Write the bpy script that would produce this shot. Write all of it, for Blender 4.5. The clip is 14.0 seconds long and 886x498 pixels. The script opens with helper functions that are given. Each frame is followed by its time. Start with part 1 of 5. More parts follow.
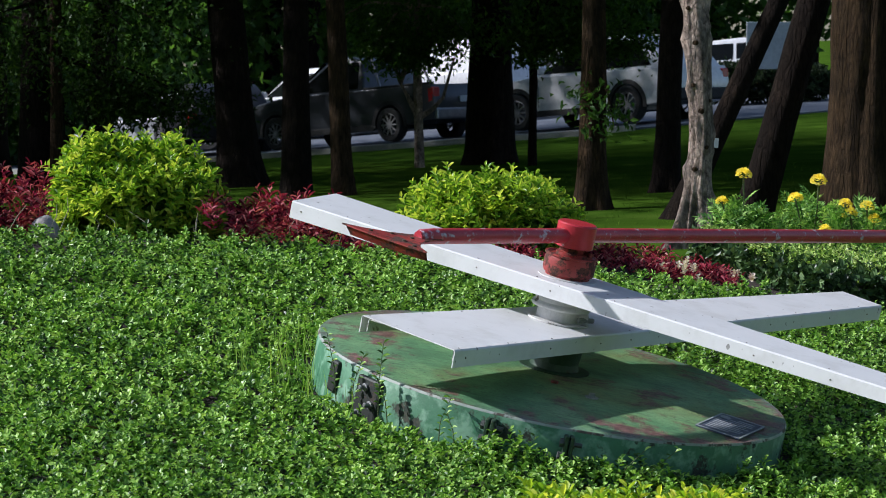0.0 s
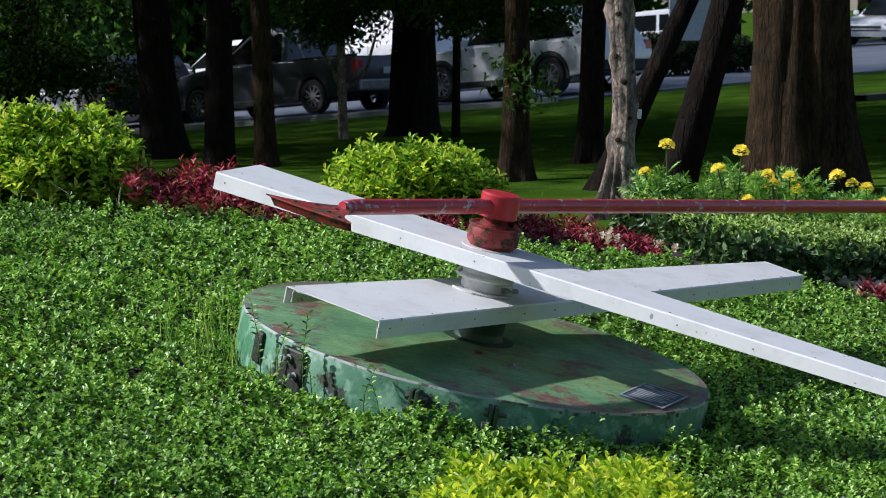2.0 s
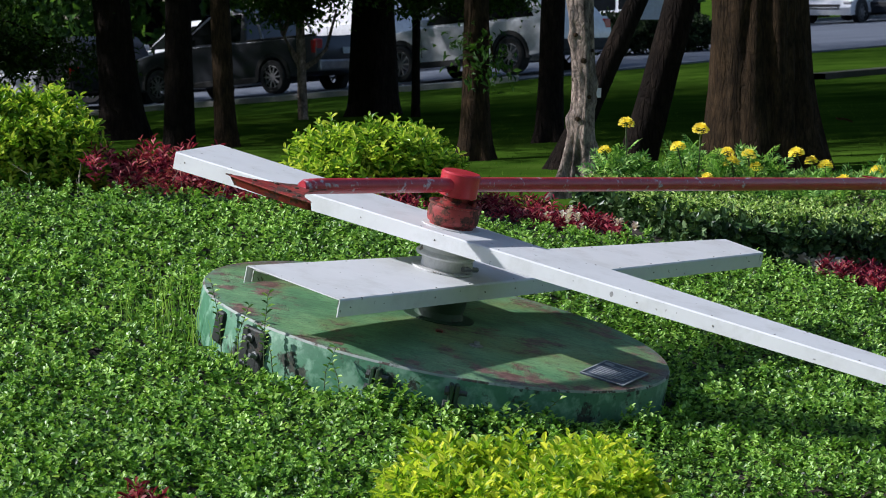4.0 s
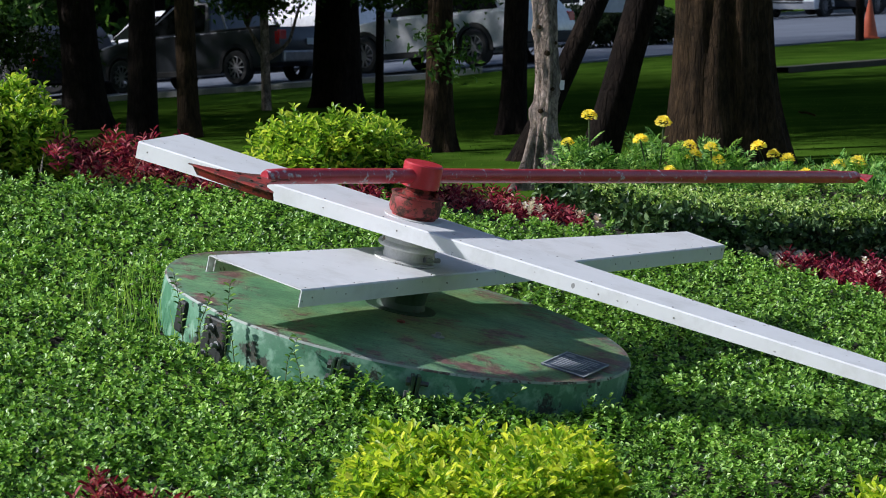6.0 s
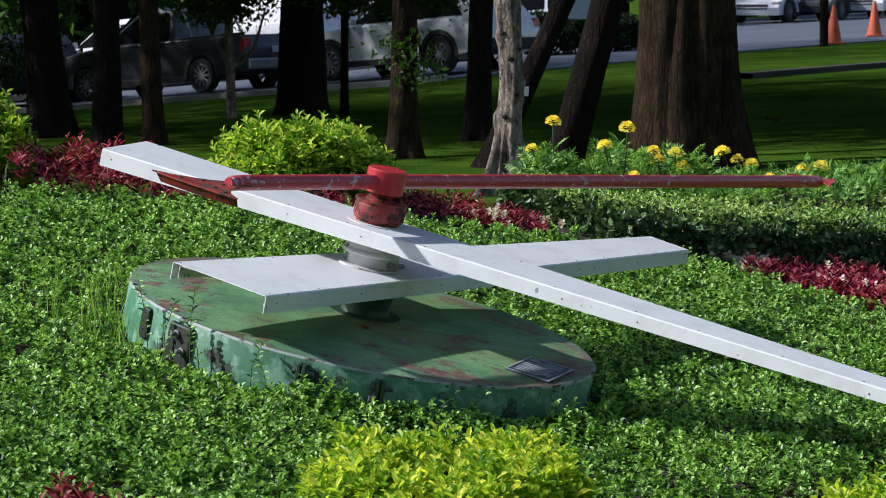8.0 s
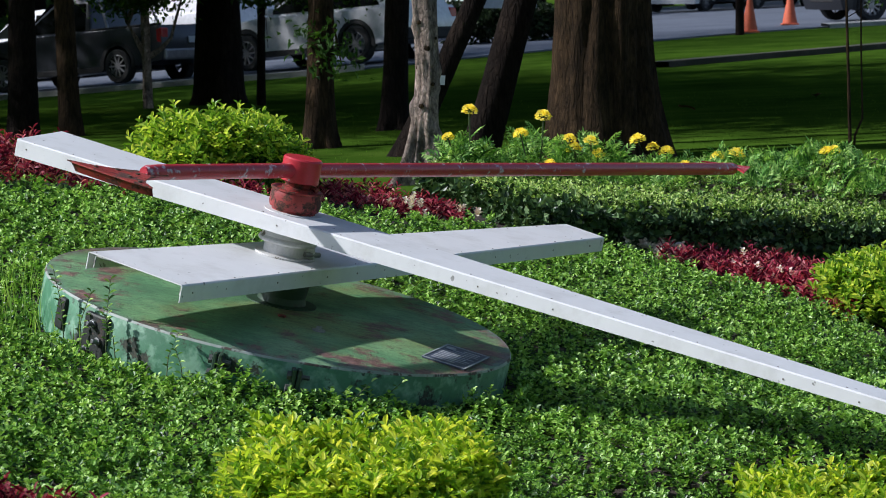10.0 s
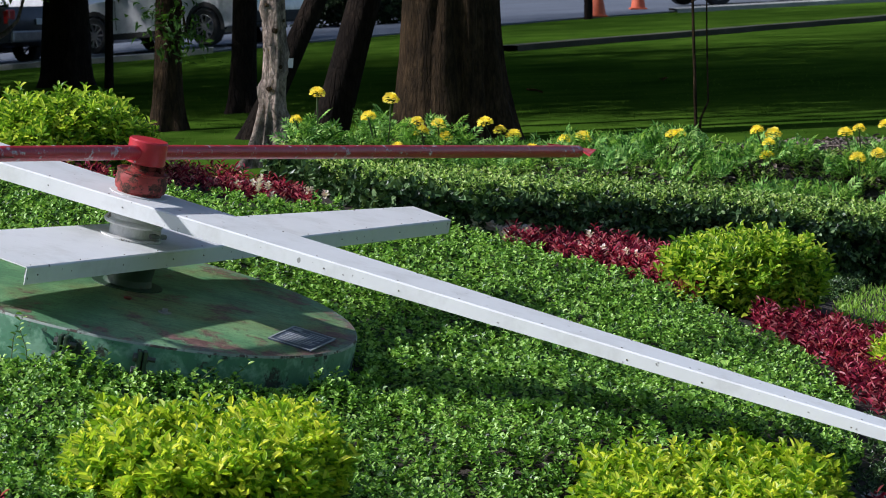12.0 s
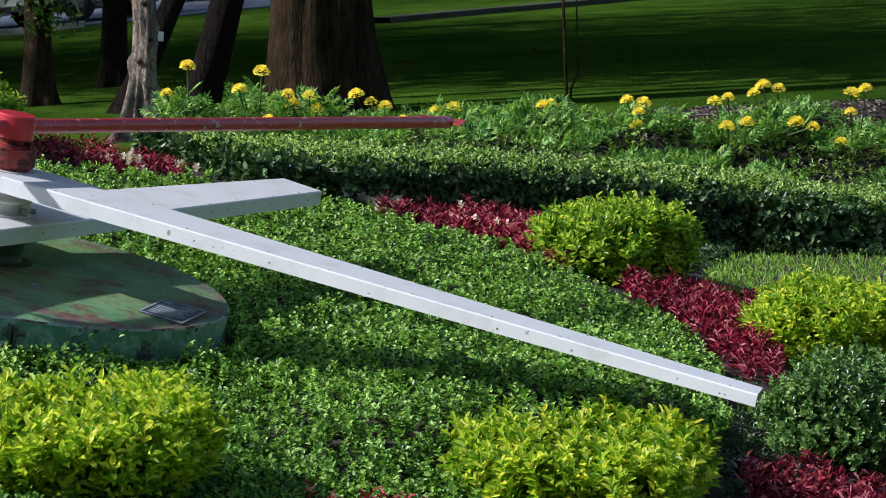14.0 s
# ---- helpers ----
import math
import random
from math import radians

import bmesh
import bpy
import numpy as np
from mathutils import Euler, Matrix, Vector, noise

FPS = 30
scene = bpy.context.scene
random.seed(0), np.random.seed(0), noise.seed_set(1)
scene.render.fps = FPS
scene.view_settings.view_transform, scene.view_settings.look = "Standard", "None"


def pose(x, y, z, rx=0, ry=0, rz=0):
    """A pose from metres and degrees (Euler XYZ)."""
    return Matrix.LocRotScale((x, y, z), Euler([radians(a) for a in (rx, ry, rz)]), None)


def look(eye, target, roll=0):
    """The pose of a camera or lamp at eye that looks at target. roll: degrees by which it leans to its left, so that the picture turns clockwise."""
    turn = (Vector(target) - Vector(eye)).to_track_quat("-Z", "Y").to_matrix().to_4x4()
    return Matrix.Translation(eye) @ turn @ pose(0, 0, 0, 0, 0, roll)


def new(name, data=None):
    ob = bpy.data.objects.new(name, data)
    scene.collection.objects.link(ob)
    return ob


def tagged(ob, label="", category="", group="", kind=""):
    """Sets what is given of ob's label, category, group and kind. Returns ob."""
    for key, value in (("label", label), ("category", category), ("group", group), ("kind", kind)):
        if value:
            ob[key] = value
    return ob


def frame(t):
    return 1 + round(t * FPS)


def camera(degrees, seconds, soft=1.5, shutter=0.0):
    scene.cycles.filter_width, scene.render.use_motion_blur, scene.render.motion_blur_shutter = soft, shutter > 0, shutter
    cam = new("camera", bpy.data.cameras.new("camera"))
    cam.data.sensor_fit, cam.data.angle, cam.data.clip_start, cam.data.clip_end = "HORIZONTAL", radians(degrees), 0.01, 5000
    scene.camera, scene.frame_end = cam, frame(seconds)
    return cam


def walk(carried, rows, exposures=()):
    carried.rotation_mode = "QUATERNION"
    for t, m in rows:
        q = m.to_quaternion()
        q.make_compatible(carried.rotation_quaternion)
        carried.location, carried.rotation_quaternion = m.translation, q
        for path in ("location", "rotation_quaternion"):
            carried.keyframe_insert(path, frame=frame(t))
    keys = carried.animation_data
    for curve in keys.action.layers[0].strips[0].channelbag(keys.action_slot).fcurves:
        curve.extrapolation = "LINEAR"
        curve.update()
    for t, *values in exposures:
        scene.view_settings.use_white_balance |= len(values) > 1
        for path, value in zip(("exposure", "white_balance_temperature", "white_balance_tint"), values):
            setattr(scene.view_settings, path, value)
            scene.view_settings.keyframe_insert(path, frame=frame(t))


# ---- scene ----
cam = camera(17.148, 14.0, soft=0.6)
cam.data.dof.use_dof, cam.data.dof.focus_distance, cam.data.dof.aperture_fstop = True, 14.5, 12.0
PATH = [  # seconds, place, then tilt, turn and lean in degrees; the camera pans and drifts slowly back
    (0.0, 0.000, 0.000, 1.650, 85.880, 5.400, 0.000), (0.5, -0.000, -0.002, 1.649, 85.548, 4.550, 0.061), (1.0, -0.001, -0.005, 1.648, 85.444, 4.329, -0.080),
    (1.5, -0.001, -0.008, 1.647, 85.357, 4.103, -0.026), (2.0, -0.001, -0.011, 1.646, 85.332, 3.907, -0.014), (2.5, -0.000, -0.014, 1.645, 85.229, 3.705, 0.017),
    (3.0, 0.000, -0.018, 1.644, 85.238, 3.510, -0.090), (3.5, 0.001, -0.022, 1.643, 85.098, 3.310, -0.103), (4.0, 0.002, -0.026, 1.641, 84.945, 3.138, -0.221),
    (4.2, 0.002, -0.028, 1.641, 84.779, 3.031, -0.209), (6.3, 0.009, -0.048, 1.637, 84.789, 2.336, 0.078), (6.5, 0.010, -0.051, 1.636, 84.691, 2.254, -0.059),
    (7.0, 0.013, -0.056, 1.635, 84.544, 2.075, -0.193), (7.2, 0.014, -0.059, 1.635, 84.683, 2.007, -0.189), (9.3, 0.026, -0.086, 1.630, 85.008, 1.348, -0.083),
    (9.5, 0.027, -0.089, 1.630, 84.939, 1.259, -0.417), (10.0, 0.031, -0.097, 1.629, 84.729, 0.172, -0.230), (10.5, 0.035, -0.104, 1.628, 84.576, -0.364, -0.390),
    (11.0, 0.039, -0.112, 1.627, 84.392, -1.180, -0.368), (11.5, 0.043, -0.120, 1.626, 84.487, -2.179, -0.154), (12.0, 0.047, -0.129, 1.624, 84.409, -2.759, 0.030),
    (12.5, 0.052, -0.138, 1.623, 84.247, -3.376, -0.031), (13.0, 0.057, -0.146, 1.622, 84.096, -3.842, 0.075), (13.5, 0.062, -0.156, 1.621, 83.984, -4.519, -0.044),
    (14.0, 0.067, -0.165, 1.620, 83.867, -5.193, -0.298)]
walk(cam, [(t, pose(x, y, z, tilt, 0, turn) @ pose(0, 0, 0, 0, 0, lean)) for t, x, y, z, tilt, turn, lean in PATH],
     exposures=[(0.0, 0.12, 6120, 14.0), (14.0, 0.12, 6120, 14.0)])

# ---- light ----
SUN = Vector((0.774, 0.042, -0.632)).normalized()
world = bpy.data.worlds.new("sky")
scene.world = world
world.use_nodes = True
wt = world.node_tree
sky = wt.nodes.new("ShaderNodeTexSky")
sky.sky_type, sky.sun_disc = "NISHITA", False
sky.sun_elevation, sky.sun_rotation = math.asin(-SUN.z), math.atan2(-SUN.x, -SUN.y)
wt.links.new(sky.outputs[0], wt.nodes["Background"].inputs[0])
wt.nodes["Background"].inputs[1].default_value = 0.10
sun_data = bpy.data.lights.new("sun", "SUN")
sun_data.energy, sun_data.angle, sun_data.color = 5.0, radians(1.2), (1.0, 0.985, 0.965)
sun = new("sun", sun_data)
sun.matrix_world = look((0, 0, 30), Vector((0, 0, 30)) + SUN)


# ---- materials ----
def nodes_of(name):
    m = bpy.data.materials.new(name)
    m.use_nodes = True
    return m, m.node_tree, m.node_tree.nodes["Principled BSDF"]


def link(tree, a, b):
    tree.links.new(a, b)


def noise_node(tree, scale, detail=4.0, rough=0.6, space="Object"):
    co = tree.nodes.new("ShaderNodeTexCoord")
    n = tree.nodes.new("ShaderNodeTexNoise")
    n.inputs["Scale"].default_value, n.inputs["Detail"].default_value, n.inputs["Roughness"].default_value = scale, detail, rough
    link(tree, co.outputs[space], n.inputs["Vector"])
    return n


def ramp(tree, source, stops):
    r = tree.nodes.new("ShaderNodeValToRGB")
    while len(r.color_ramp.elements) < len(stops):
        r.color_ramp.elements.new(0.5)
    for e, (p, c) in zip(r.color_ramp.elements, stops):
        e.position, e.color = p, (*c, 1)
    link(tree, source, r.inputs[0])
    return r


def mix(tree, kind, fac, a, b):
    n = tree.nodes.new("ShaderNodeMixRGB")
    n.blend_type = kind
    for i, v in enumerate((fac, a, b)):
        if hasattr(v, "links"):
            link(tree, v, n.inputs[i])
        else:
            n.inputs[i].default_value = v if i == 0 else (*v, 1)
    return n


def bump(tree, bsdf, source, strength, distance=0.01):
    b = tree.nodes.new("ShaderNodeBump")
    b.inputs["Strength"].default_value, b.inputs["Distance"].default_value = strength, distance
    link(tree, source, b.inputs["Height"])
    link(tree, b.outputs[0], bsdf.inputs["Normal"])


def surface(name, stops, scale=6.0, fine=60.0, rough=0.6, metal=0.0, relief=0.2, depth=0.01, coat=0.0, grain_low=0.75):
    """A surface with stains at one scale, grain at another, and relief."""
    m, t, b = nodes_of(name)
    big, small = noise_node(t, scale), noise_node(t, fine, 3.0)
    col = ramp(t, big.outputs[0], stops)
    grain = ramp(t, small.outputs[0], [(0.3, (grain_low,) * 3), (0.7, (1, 1, 1))])
    out = mix(t, "MULTIPLY", 0.8, col.outputs[0], grain.outputs[0])
    link(t, out.outputs[0], b.inputs["Base Color"])
    b.inputs["Roughness"].default_value, b.inputs["Metallic"].default_value = rough, metal
    b.inputs["Coat Weight"].default_value = coat
    bump(t, b, small.outputs[0], relief, depth)
    return m


def leaf_material(name, colours, rough=0.45, glow=0.35, patch=1.2, gloss=0.35):
    """A leaf: its colour differs from leaf to leaf and over the bed, and light shines through it."""
    m, t, b = nodes_of(name)
    geo = t.nodes.new("ShaderNodeNewGeometry")
    n = len(colours)
    col = ramp(t, geo.outputs["Random Per Island"], [(i / max(1, n - 1), c) for i, c in enumerate(colours)])
    spot = noise_node(t, patch, 2.0)
    tone = ramp(t, spot.outputs[0], [(0.3, (0.77, 0.78, 0.68)), (0.7, (1.17, 1.08, 0.98))])
    out = mix(t, "MULTIPLY", 1.0, col.outputs[0], tone.outputs[0])
    link(t, out.outputs[0], b.inputs["Base Color"])
    b.inputs["Roughness"].default_value, b.inputs["Specular IOR Level"].default_value = rough, gloss
    tr = t.nodes.new("ShaderNodeBsdfTranslucent")
    lit = mix(t, "MULTIPLY", 1.0, out.outputs[0], (1.5, 1.5, 0.8))
    link(t, lit.outputs[0], tr.inputs["Color"])
    add = t.nodes.new("ShaderNodeMixShader")
    add.inputs[0].default_value = glow
    link(t, b.outputs[0], add.inputs[1])
    link(t, tr.outputs[0], add.inputs[2])
    link(t, add.outputs[0], t.nodes["Material Output"].inputs[0])
    return m


M_COVER = leaf_material("cover_leaf", [(0.010, 0.034, 0.006), (0.065, 0.18, 0.026), (0.215, 0.44, 0.075), (0.32, 0.57, 0.12), (0.48, 0.72, 0.22)], 0.38, 0.22, gloss=0.34)
M_GOLD = leaf_material("golden_leaf", [(0.045, 0.13, 0.012), (0.17, 0.35, 0.03), (0.41, 0.59, 0.07), (0.72, 0.80, 0.16)], 0.36, 0.40)
M_GOLDY = leaf_material("golden_shoot", [(0.10, 0.24, 0.02), (0.26, 0.44, 0.035), (0.50, 0.64, 0.06), (0.82, 0.84, 0.15)], 0.42, 0.48)
# Inner leaves of the golden bushes, a darker green than the outer ones.
M_GOLDIN = leaf_material("inner_golden_leaf", [(0.025, 0.07, 0.01), (0.06, 0.15, 0.016), (0.12, 0.25, 0.025)], 0.34, 0.3)
M_RED = leaf_material("crimson_leaf", [(0.035, 0.004, 0.012), (0.12, 0.008, 0.034), (0.32, 0.022, 0.073), (0.54, 0.08, 0.15), (0.72, 0.34, 0.42)], 0.36, 0.3)
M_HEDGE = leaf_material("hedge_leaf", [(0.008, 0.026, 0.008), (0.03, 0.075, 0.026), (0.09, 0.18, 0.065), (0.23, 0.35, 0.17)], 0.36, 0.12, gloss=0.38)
M_SHRUB = leaf_material("shrub_leaf", [(0.02, 0.06, 0.016), (0.07, 0.17, 0.038), (0.17, 0.33, 0.085), (0.42, 0.60, 0.26)], 0.34, 0.2, gloss=0.45)
# Leaf colour darkened to stand in for the shade over the far bush.
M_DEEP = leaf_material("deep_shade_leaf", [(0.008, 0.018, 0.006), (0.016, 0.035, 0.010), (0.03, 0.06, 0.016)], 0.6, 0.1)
# Yellower green, raised in brightness to imitate light on the hedge's top.
M_GREEN_LIT = leaf_material("lit_green_leaf", [(0.012, 0.040, 0.008), (0.12, 0.26, 0.05), (0.39, 0.60, 0.16), (0.70, 0.82, 0.38)], 0.38, 0.24, gloss=0.35)
M_FERN = leaf_material("marigold_leaf", [(0.03, 0.10, 0.022), (0.15, 0.36, 0.08), (0.46, 0.70, 0.24)], 0.5, 0.30, gloss=0.16)
M_TREE = leaf_material("tree_leaf", [(0.025, 0.07, 0.013), (0.05, 0.13, 0.022), (0.09, 0.20, 0.03)], 0.42, 0.4)
# Tree leaf copied with its palest stop raised to imitate sun on the sprays.
M_YOUNG_LIT = leaf_material("young_tree_leaf_lit", [(0.025, 0.065, 0.012), (0.05, 0.12, 0.018), (0.10, 0.22, 0.03)], 0.45, 0.4, gloss=0.25)
# Hanging leaves darkened in their colour, as if backlit in shade.
M_HANG_SHADED = leaf_material("shaded_hanging_leaf", [(0.014, 0.034, 0.007), (0.024, 0.058, 0.010), (0.05, 0.11, 0.017)], 0.55, 0.3, gloss=0.15)
M_GRASS = leaf_material("grass_blade", [(0.12, 0.28, 0.04), (0.23, 0.43, 0.08), (0.42, 0.62, 0.16)], 0.45, 0.4)
M_PETAL = leaf_material("yellow_petal", [(0.92, 0.79, 0.10), (0.93, 0.85, 0.20), (0.94, 0.89, 0.36)], 0.8, 0.40, 1.2, 0.15)
M_PALE = leaf_material("white_leaf", [(0.62, 0.58, 0.6), (0.78, 0.75, 0.76), (0.72, 0.55, 0.6)], 0.5, 0.25)
M_STEM = surface("stem", [(0.3, (0.05, 0.09, 0.03)), (0.7, (0.10, 0.13, 0.05))], 9, 60, 0.7)
M_TWIG = surface("twig", [(0.3, (0.05, 0.035, 0.02)), (0.7, (0.10, 0.075, 0.05))], 9, 60, 0.9)
# Near-black colour for the shade inside the hedge.
M_SHADE = surface("hedge_shade", [(0.3, (0.010, 0.012, 0.008)), (0.7, (0.022, 0.022, 0.016))], 9, 60, 0.95)
M_SOIL = surface("soil", [(0.3, (0.02, 0.015, 0.011)), (0.7, (0.045, 0.033, 0.024))], 5, 40, 0.95, relief=0.6, depth=0.03)
M_WHITE = surface("white_paint", [(0.25, (0.67, 0.68, 0.675)), (0.6, (0.715, 0.725, 0.72))], 2, 12, 0.4, relief=0.02, depth=0.001, grain_low=0.95)
wt_nodes = M_WHITE.node_tree
speck = ramp(wt_nodes, noise_node(wt_nodes, 34, 2.0, 0.5).outputs[0], [(0.24, (0.30, 0.29, 0.27)), (0.285, (1, 1, 1))])
smear = ramp(wt_nodes, noise_node(wt_nodes, 5.0, 6.0, 0.7).outputs[0], [(0.34, (0.88, 0.875, 0.86)), (0.5, (1, 1, 1))])
paint_in = wt_nodes.nodes["Principled BSDF"].inputs["Base Color"]
dirt = mix(wt_nodes, "MULTIPLY", 1.0, paint_in.links[0].from_socket, speck.outputs[0])
dirt = mix(wt_nodes, "MULTIPLY", 1.0, dirt.outputs[0], smear.outputs[0])
link(wt_nodes, dirt.outputs[0], paint_in)
M_ROAD = surface("asphalt", [(0.3, (0.070, 0.083, 0.112)), (0.7, (0.115, 0.135, 0.172))], 0.4, 30, 0.85, relief=0.4)
M_KERB = surface("kerb_concrete", [(0.3, (0.26, 0.26, 0.25)), (0.7, (0.40, 0.40, 0.38))], 1.5, 25, 0.9)
M_PATH = surface("path_gravel", [(0.3, (0.03, 0.034, 0.016)), (0.5, (0.045, 0.042, 0.026)), (0.7, (0.075, 0.06, 0.045))], 1.2, 30, 0.95, relief=0.5)
M_STONE = surface("grey_stone", [(0.3, (0.22, 0.21, 0.20)), (0.7, (0.40, 0.38, 0.36))], 8, 60, 0.9, relief=0.5)
M_RUBBER = surface("tyre_rubber", [(0.3, (0.015, 0.015, 0.015)), (0.7, (0.03, 0.03, 0.03))], 9, 60, 0.8)
M_RIM = surface("alloy", [(0.3, (0.28, 0.28, 0.29)), (0.7, (0.4, 0.4, 0.41))], 9, 60, 0.4, 0.6, 0.02)
M_CARWHITE = surface("white_car_paint", [(0.3, (0.72, 0.73, 0.75)), (0.7, (0.78, 0.78, 0.8))], 1, 10, 0.25, 0, 0.0, coat=0.6)
M_CARGREY = surface("grey_car_paint", [(0.3, (0.038, 0.042, 0.05)), (0.7, (0.055, 0.06, 0.07))], 1, 10, 0.3, 0.2, 0.0, coat=0.3)
M_CARDARK = surface("dark_car_paint", [(0.3, (0.010, 0.011, 0.015)), (0.7, (0.016, 0.017, 0.022))], 1, 10, 0.45, 0.0, 0.0)
M_GLASS = surface("car_glass", [(0.3, (0.004, 0.005, 0.006)), (0.7, (0.01, 0.011, 0.012))], 1, 10, 0.12, 0, 0.0)
M_GLASS.node_tree.nodes["Principled BSDF"].inputs["Specular IOR Level"].default_value = 0.25
M_TAIL = surface("tail_lamp", [(0.3, (0.35, 0.01, 0.01)), (0.7, (0.45, 0.02, 0.02))], 1, 10, 0.2, 0, 0.0)
M_CONE = surface("orange_plastic", [(0.3, (0.55, 0.09, 0.03)), (0.7, (0.65, 0.13, 0.05))], 5, 30, 0.6)
M_BOARD = surface("board_paint", [(0.3, (0.50, 0.55, 0.58)), (0.7, (0.60, 0.64, 0.66))], 2, 20, 0.6)
M_STRAW = surface("dead_stalk", [(0.3, (0.28, 0.24, 0.18)), (0.7, (0.5, 0.45, 0.36))], 20, 90, 0.9)
M_OLDIRON = surface("old_iron", [(0.3, (0.05, 0.055, 0.05)), (0.7, (0.13, 0.14, 0.13))], 20, 90, 0.7, 0.2)
M_MULCH = surface("bark_mulch", [(0.3, (0.10, 0.075, 0.06)), (0.5, (0.22, 0.17, 0.145)), (0.7, (0.36, 0.30, 0.27))], 30, 90, 0.9)
M_DRY = surface("dry_leaf", [(0.3, (0.16, 0.06, 0.03)), (0.7, (0.28, 0.13, 0.07))], 20, 90, 0.7)
M_STEEL = surface("steel", [(0.3, (0.25, 0.26, 0.26)), (0.7, (0.4, 0.4, 0.4))], 9, 60, 0.45, 0.7)


def worn_paint(name, paint, chips, chip_scale, amount, rough=0.5, second=None):
    """Paint worn through to rust or primer in patches."""
    m, t, b = nodes_of(name)
    n1, n2 = noise_node(t, chip_scale, 6.0, 0.7), noise_node(t, chip_scale * 9, 4.0)
    tone = ramp(t, noise_node(t, chip_scale * 0.6, 3.0).outputs[0], [(0.3, paint[0]), (0.7, paint[1])])
    base = tone
    if second:
        streak = ramp(t, noise_node(t, chip_scale * 1.7, 5.0).outputs[0], [(0.5, (0, 0, 0)), (0.62, (1, 1, 1))])
        base = mix(t, "MIX", streak.outputs[0], tone.outputs[0], second)
    where = ramp(t, n1.outputs[0], [(amount, (0, 0, 0)), (amount + 0.05, (1, 1, 1))])
    ct = ramp(t, n2.outputs[0], [(0.35, chips[0]), (0.65, chips[1])])
    out = mix(t, "MIX", where.outputs[0], base.outputs[0], ct.outputs[0])
    grain = ramp(t, n2.outputs[0], [(0.3, (0.8, 0.8, 0.8)), (0.6, (1, 1, 1))])
    fin = mix(t, "MULTIPLY", 0.7, out.outputs[0], grain.outputs[0])
    link(t, fin.outputs[0], b.inputs["Base Color"])
    rr = ramp(t, where.outputs[0], [(0, (rough,) * 3), (1, (0.85,) * 3)])
    link(t, rr.outputs[0], b.inputs["Roughness"])
    bump(t, b, n2.outputs[0], 0.25, 0.004)
    return m




def drum_material():
    """Old green deck paint: faded patches, lichen, red primer showing through most near the rim, dark pits."""
    m, t, b = nodes_of("worn_green_deck")
    co = t.nodes.new("ShaderNodeTexCoord")
    base = ramp(t, noise_node(t, 2.6, 6.0, 0.7).outputs[0], [(0.3, (0.08, 0.19, 0.09)), (0.45, (0.13, 0.30, 0.14)), (0.58, (0.21, 0.39, 0.18)), (0.72, (0.28, 0.46, 0.25))])
    lich = ramp(t, noise_node(t, 1.7, 5.0, 0.65).outputs[0], [(0.48, (0, 0, 0)), (0.62, (1, 1, 1))])
    c1 = mix(t, "MIX", lich.outputs[0], base.outputs[0], (0.24, 0.30, 0.11))
    length = t.nodes.new("ShaderNodeVectorMath")
    length.operation = "LENGTH"
    link(t, co.outputs["Object"], length.inputs[0])
    edge = t.nodes.new("ShaderNodeMapRange")
    for i, v in enumerate((0.55, 1.0, -0.02, 0.06), 1):
        edge.inputs[i].default_value = v
    link(t, length.outputs["Value"], edge.inputs[0])
    add = t.nodes.new("ShaderNodeMath")
    link(t, noise_node(t, 3.3, 8.0, 0.75).outputs[0], add.inputs[0])
    link(t, edge.outputs[0], add.inputs[1])
    chip = ramp(t, add.outputs[0], [(0.535, (0, 0, 0)), (0.60, (1, 1, 1))])
    prim = ramp(t, noise_node(t, 30, 4.0).outputs[0], [(0.35, (0.15, 0.072, 0.058)), (0.65, (0.30, 0.165, 0.14))])
    c2 = mix(t, "MIX", chip.outputs[0], c1.outputs[0], prim.outputs[0])
    ring = t.nodes.new("ShaderNodeMath")
    ring.operation = "MULTIPLY_ADD"
    ring.inputs[1].default_value = 0.35
    link(t, noise_node(t, 6.0, 5.0, 0.7).outputs[0], ring.inputs[0])
    link(t, length.outputs["Value"], ring.inputs[2])
    near_rim = t.nodes.new("ShaderNodeMapRange")
    for i, v in enumerate((1.10, 1.20, 0.0, 0.75), 1):
        near_rim.inputs[i].default_value = v
    link(t, ring.outputs[0], near_rim.inputs[0])
    c2 = mix(t, "MIX", near_rim.outputs[0], c2.outputs[0], (0.17, 0.22, 0.20))
    pits = ramp(t, noise_node(t, 55, 3.0, 0.7).outputs[0], [(0.33, (0.25, 0.27, 0.25)), (0.42, (1, 1, 1))])
    c3 = mix(t, "MULTIPLY", 0.8, c2.outputs[0], pits.outputs[0])
    stain = ramp(t, noise_node(t, 4.5, 4.0).outputs[0], [(0.35, (0.55, 0.58, 0.62)), (0.55, (1, 1, 1))])
    c4 = mix(t, "MULTIPLY", 0.55, c3.outputs[0], stain.outputs[0])
    mp = t.nodes.new("ShaderNodeMapping")
    mp.inputs["Scale"].default_value, mp.inputs["Rotation"].default_value = (7.0, 46.0, 7.0), (0, 0, 0.25)
    link(t, co.outputs["Object"], mp.inputs[0])
    streak = t.nodes.new("ShaderNodeTexNoise")
    streak.inputs["Scale"].default_value, streak.inputs["Detail"].default_value, streak.inputs["Roughness"].default_value = 1.0, 7.0, 0.75
    link(t, mp.outputs[0], streak.inputs["Vector"])
    scrape = ramp(t, streak.outputs[0], [(0.36, (0.42, 0.45, 0.44)), (0.48, (0.95, 0.95, 0.95)), (0.62, (1.0, 1.0, 1.0)), (0.72, (1.35, 1.32, 1.25))])
    c4 = mix(t, "MULTIPLY", 0.85, c4.outputs[0], scrape.outputs[0])
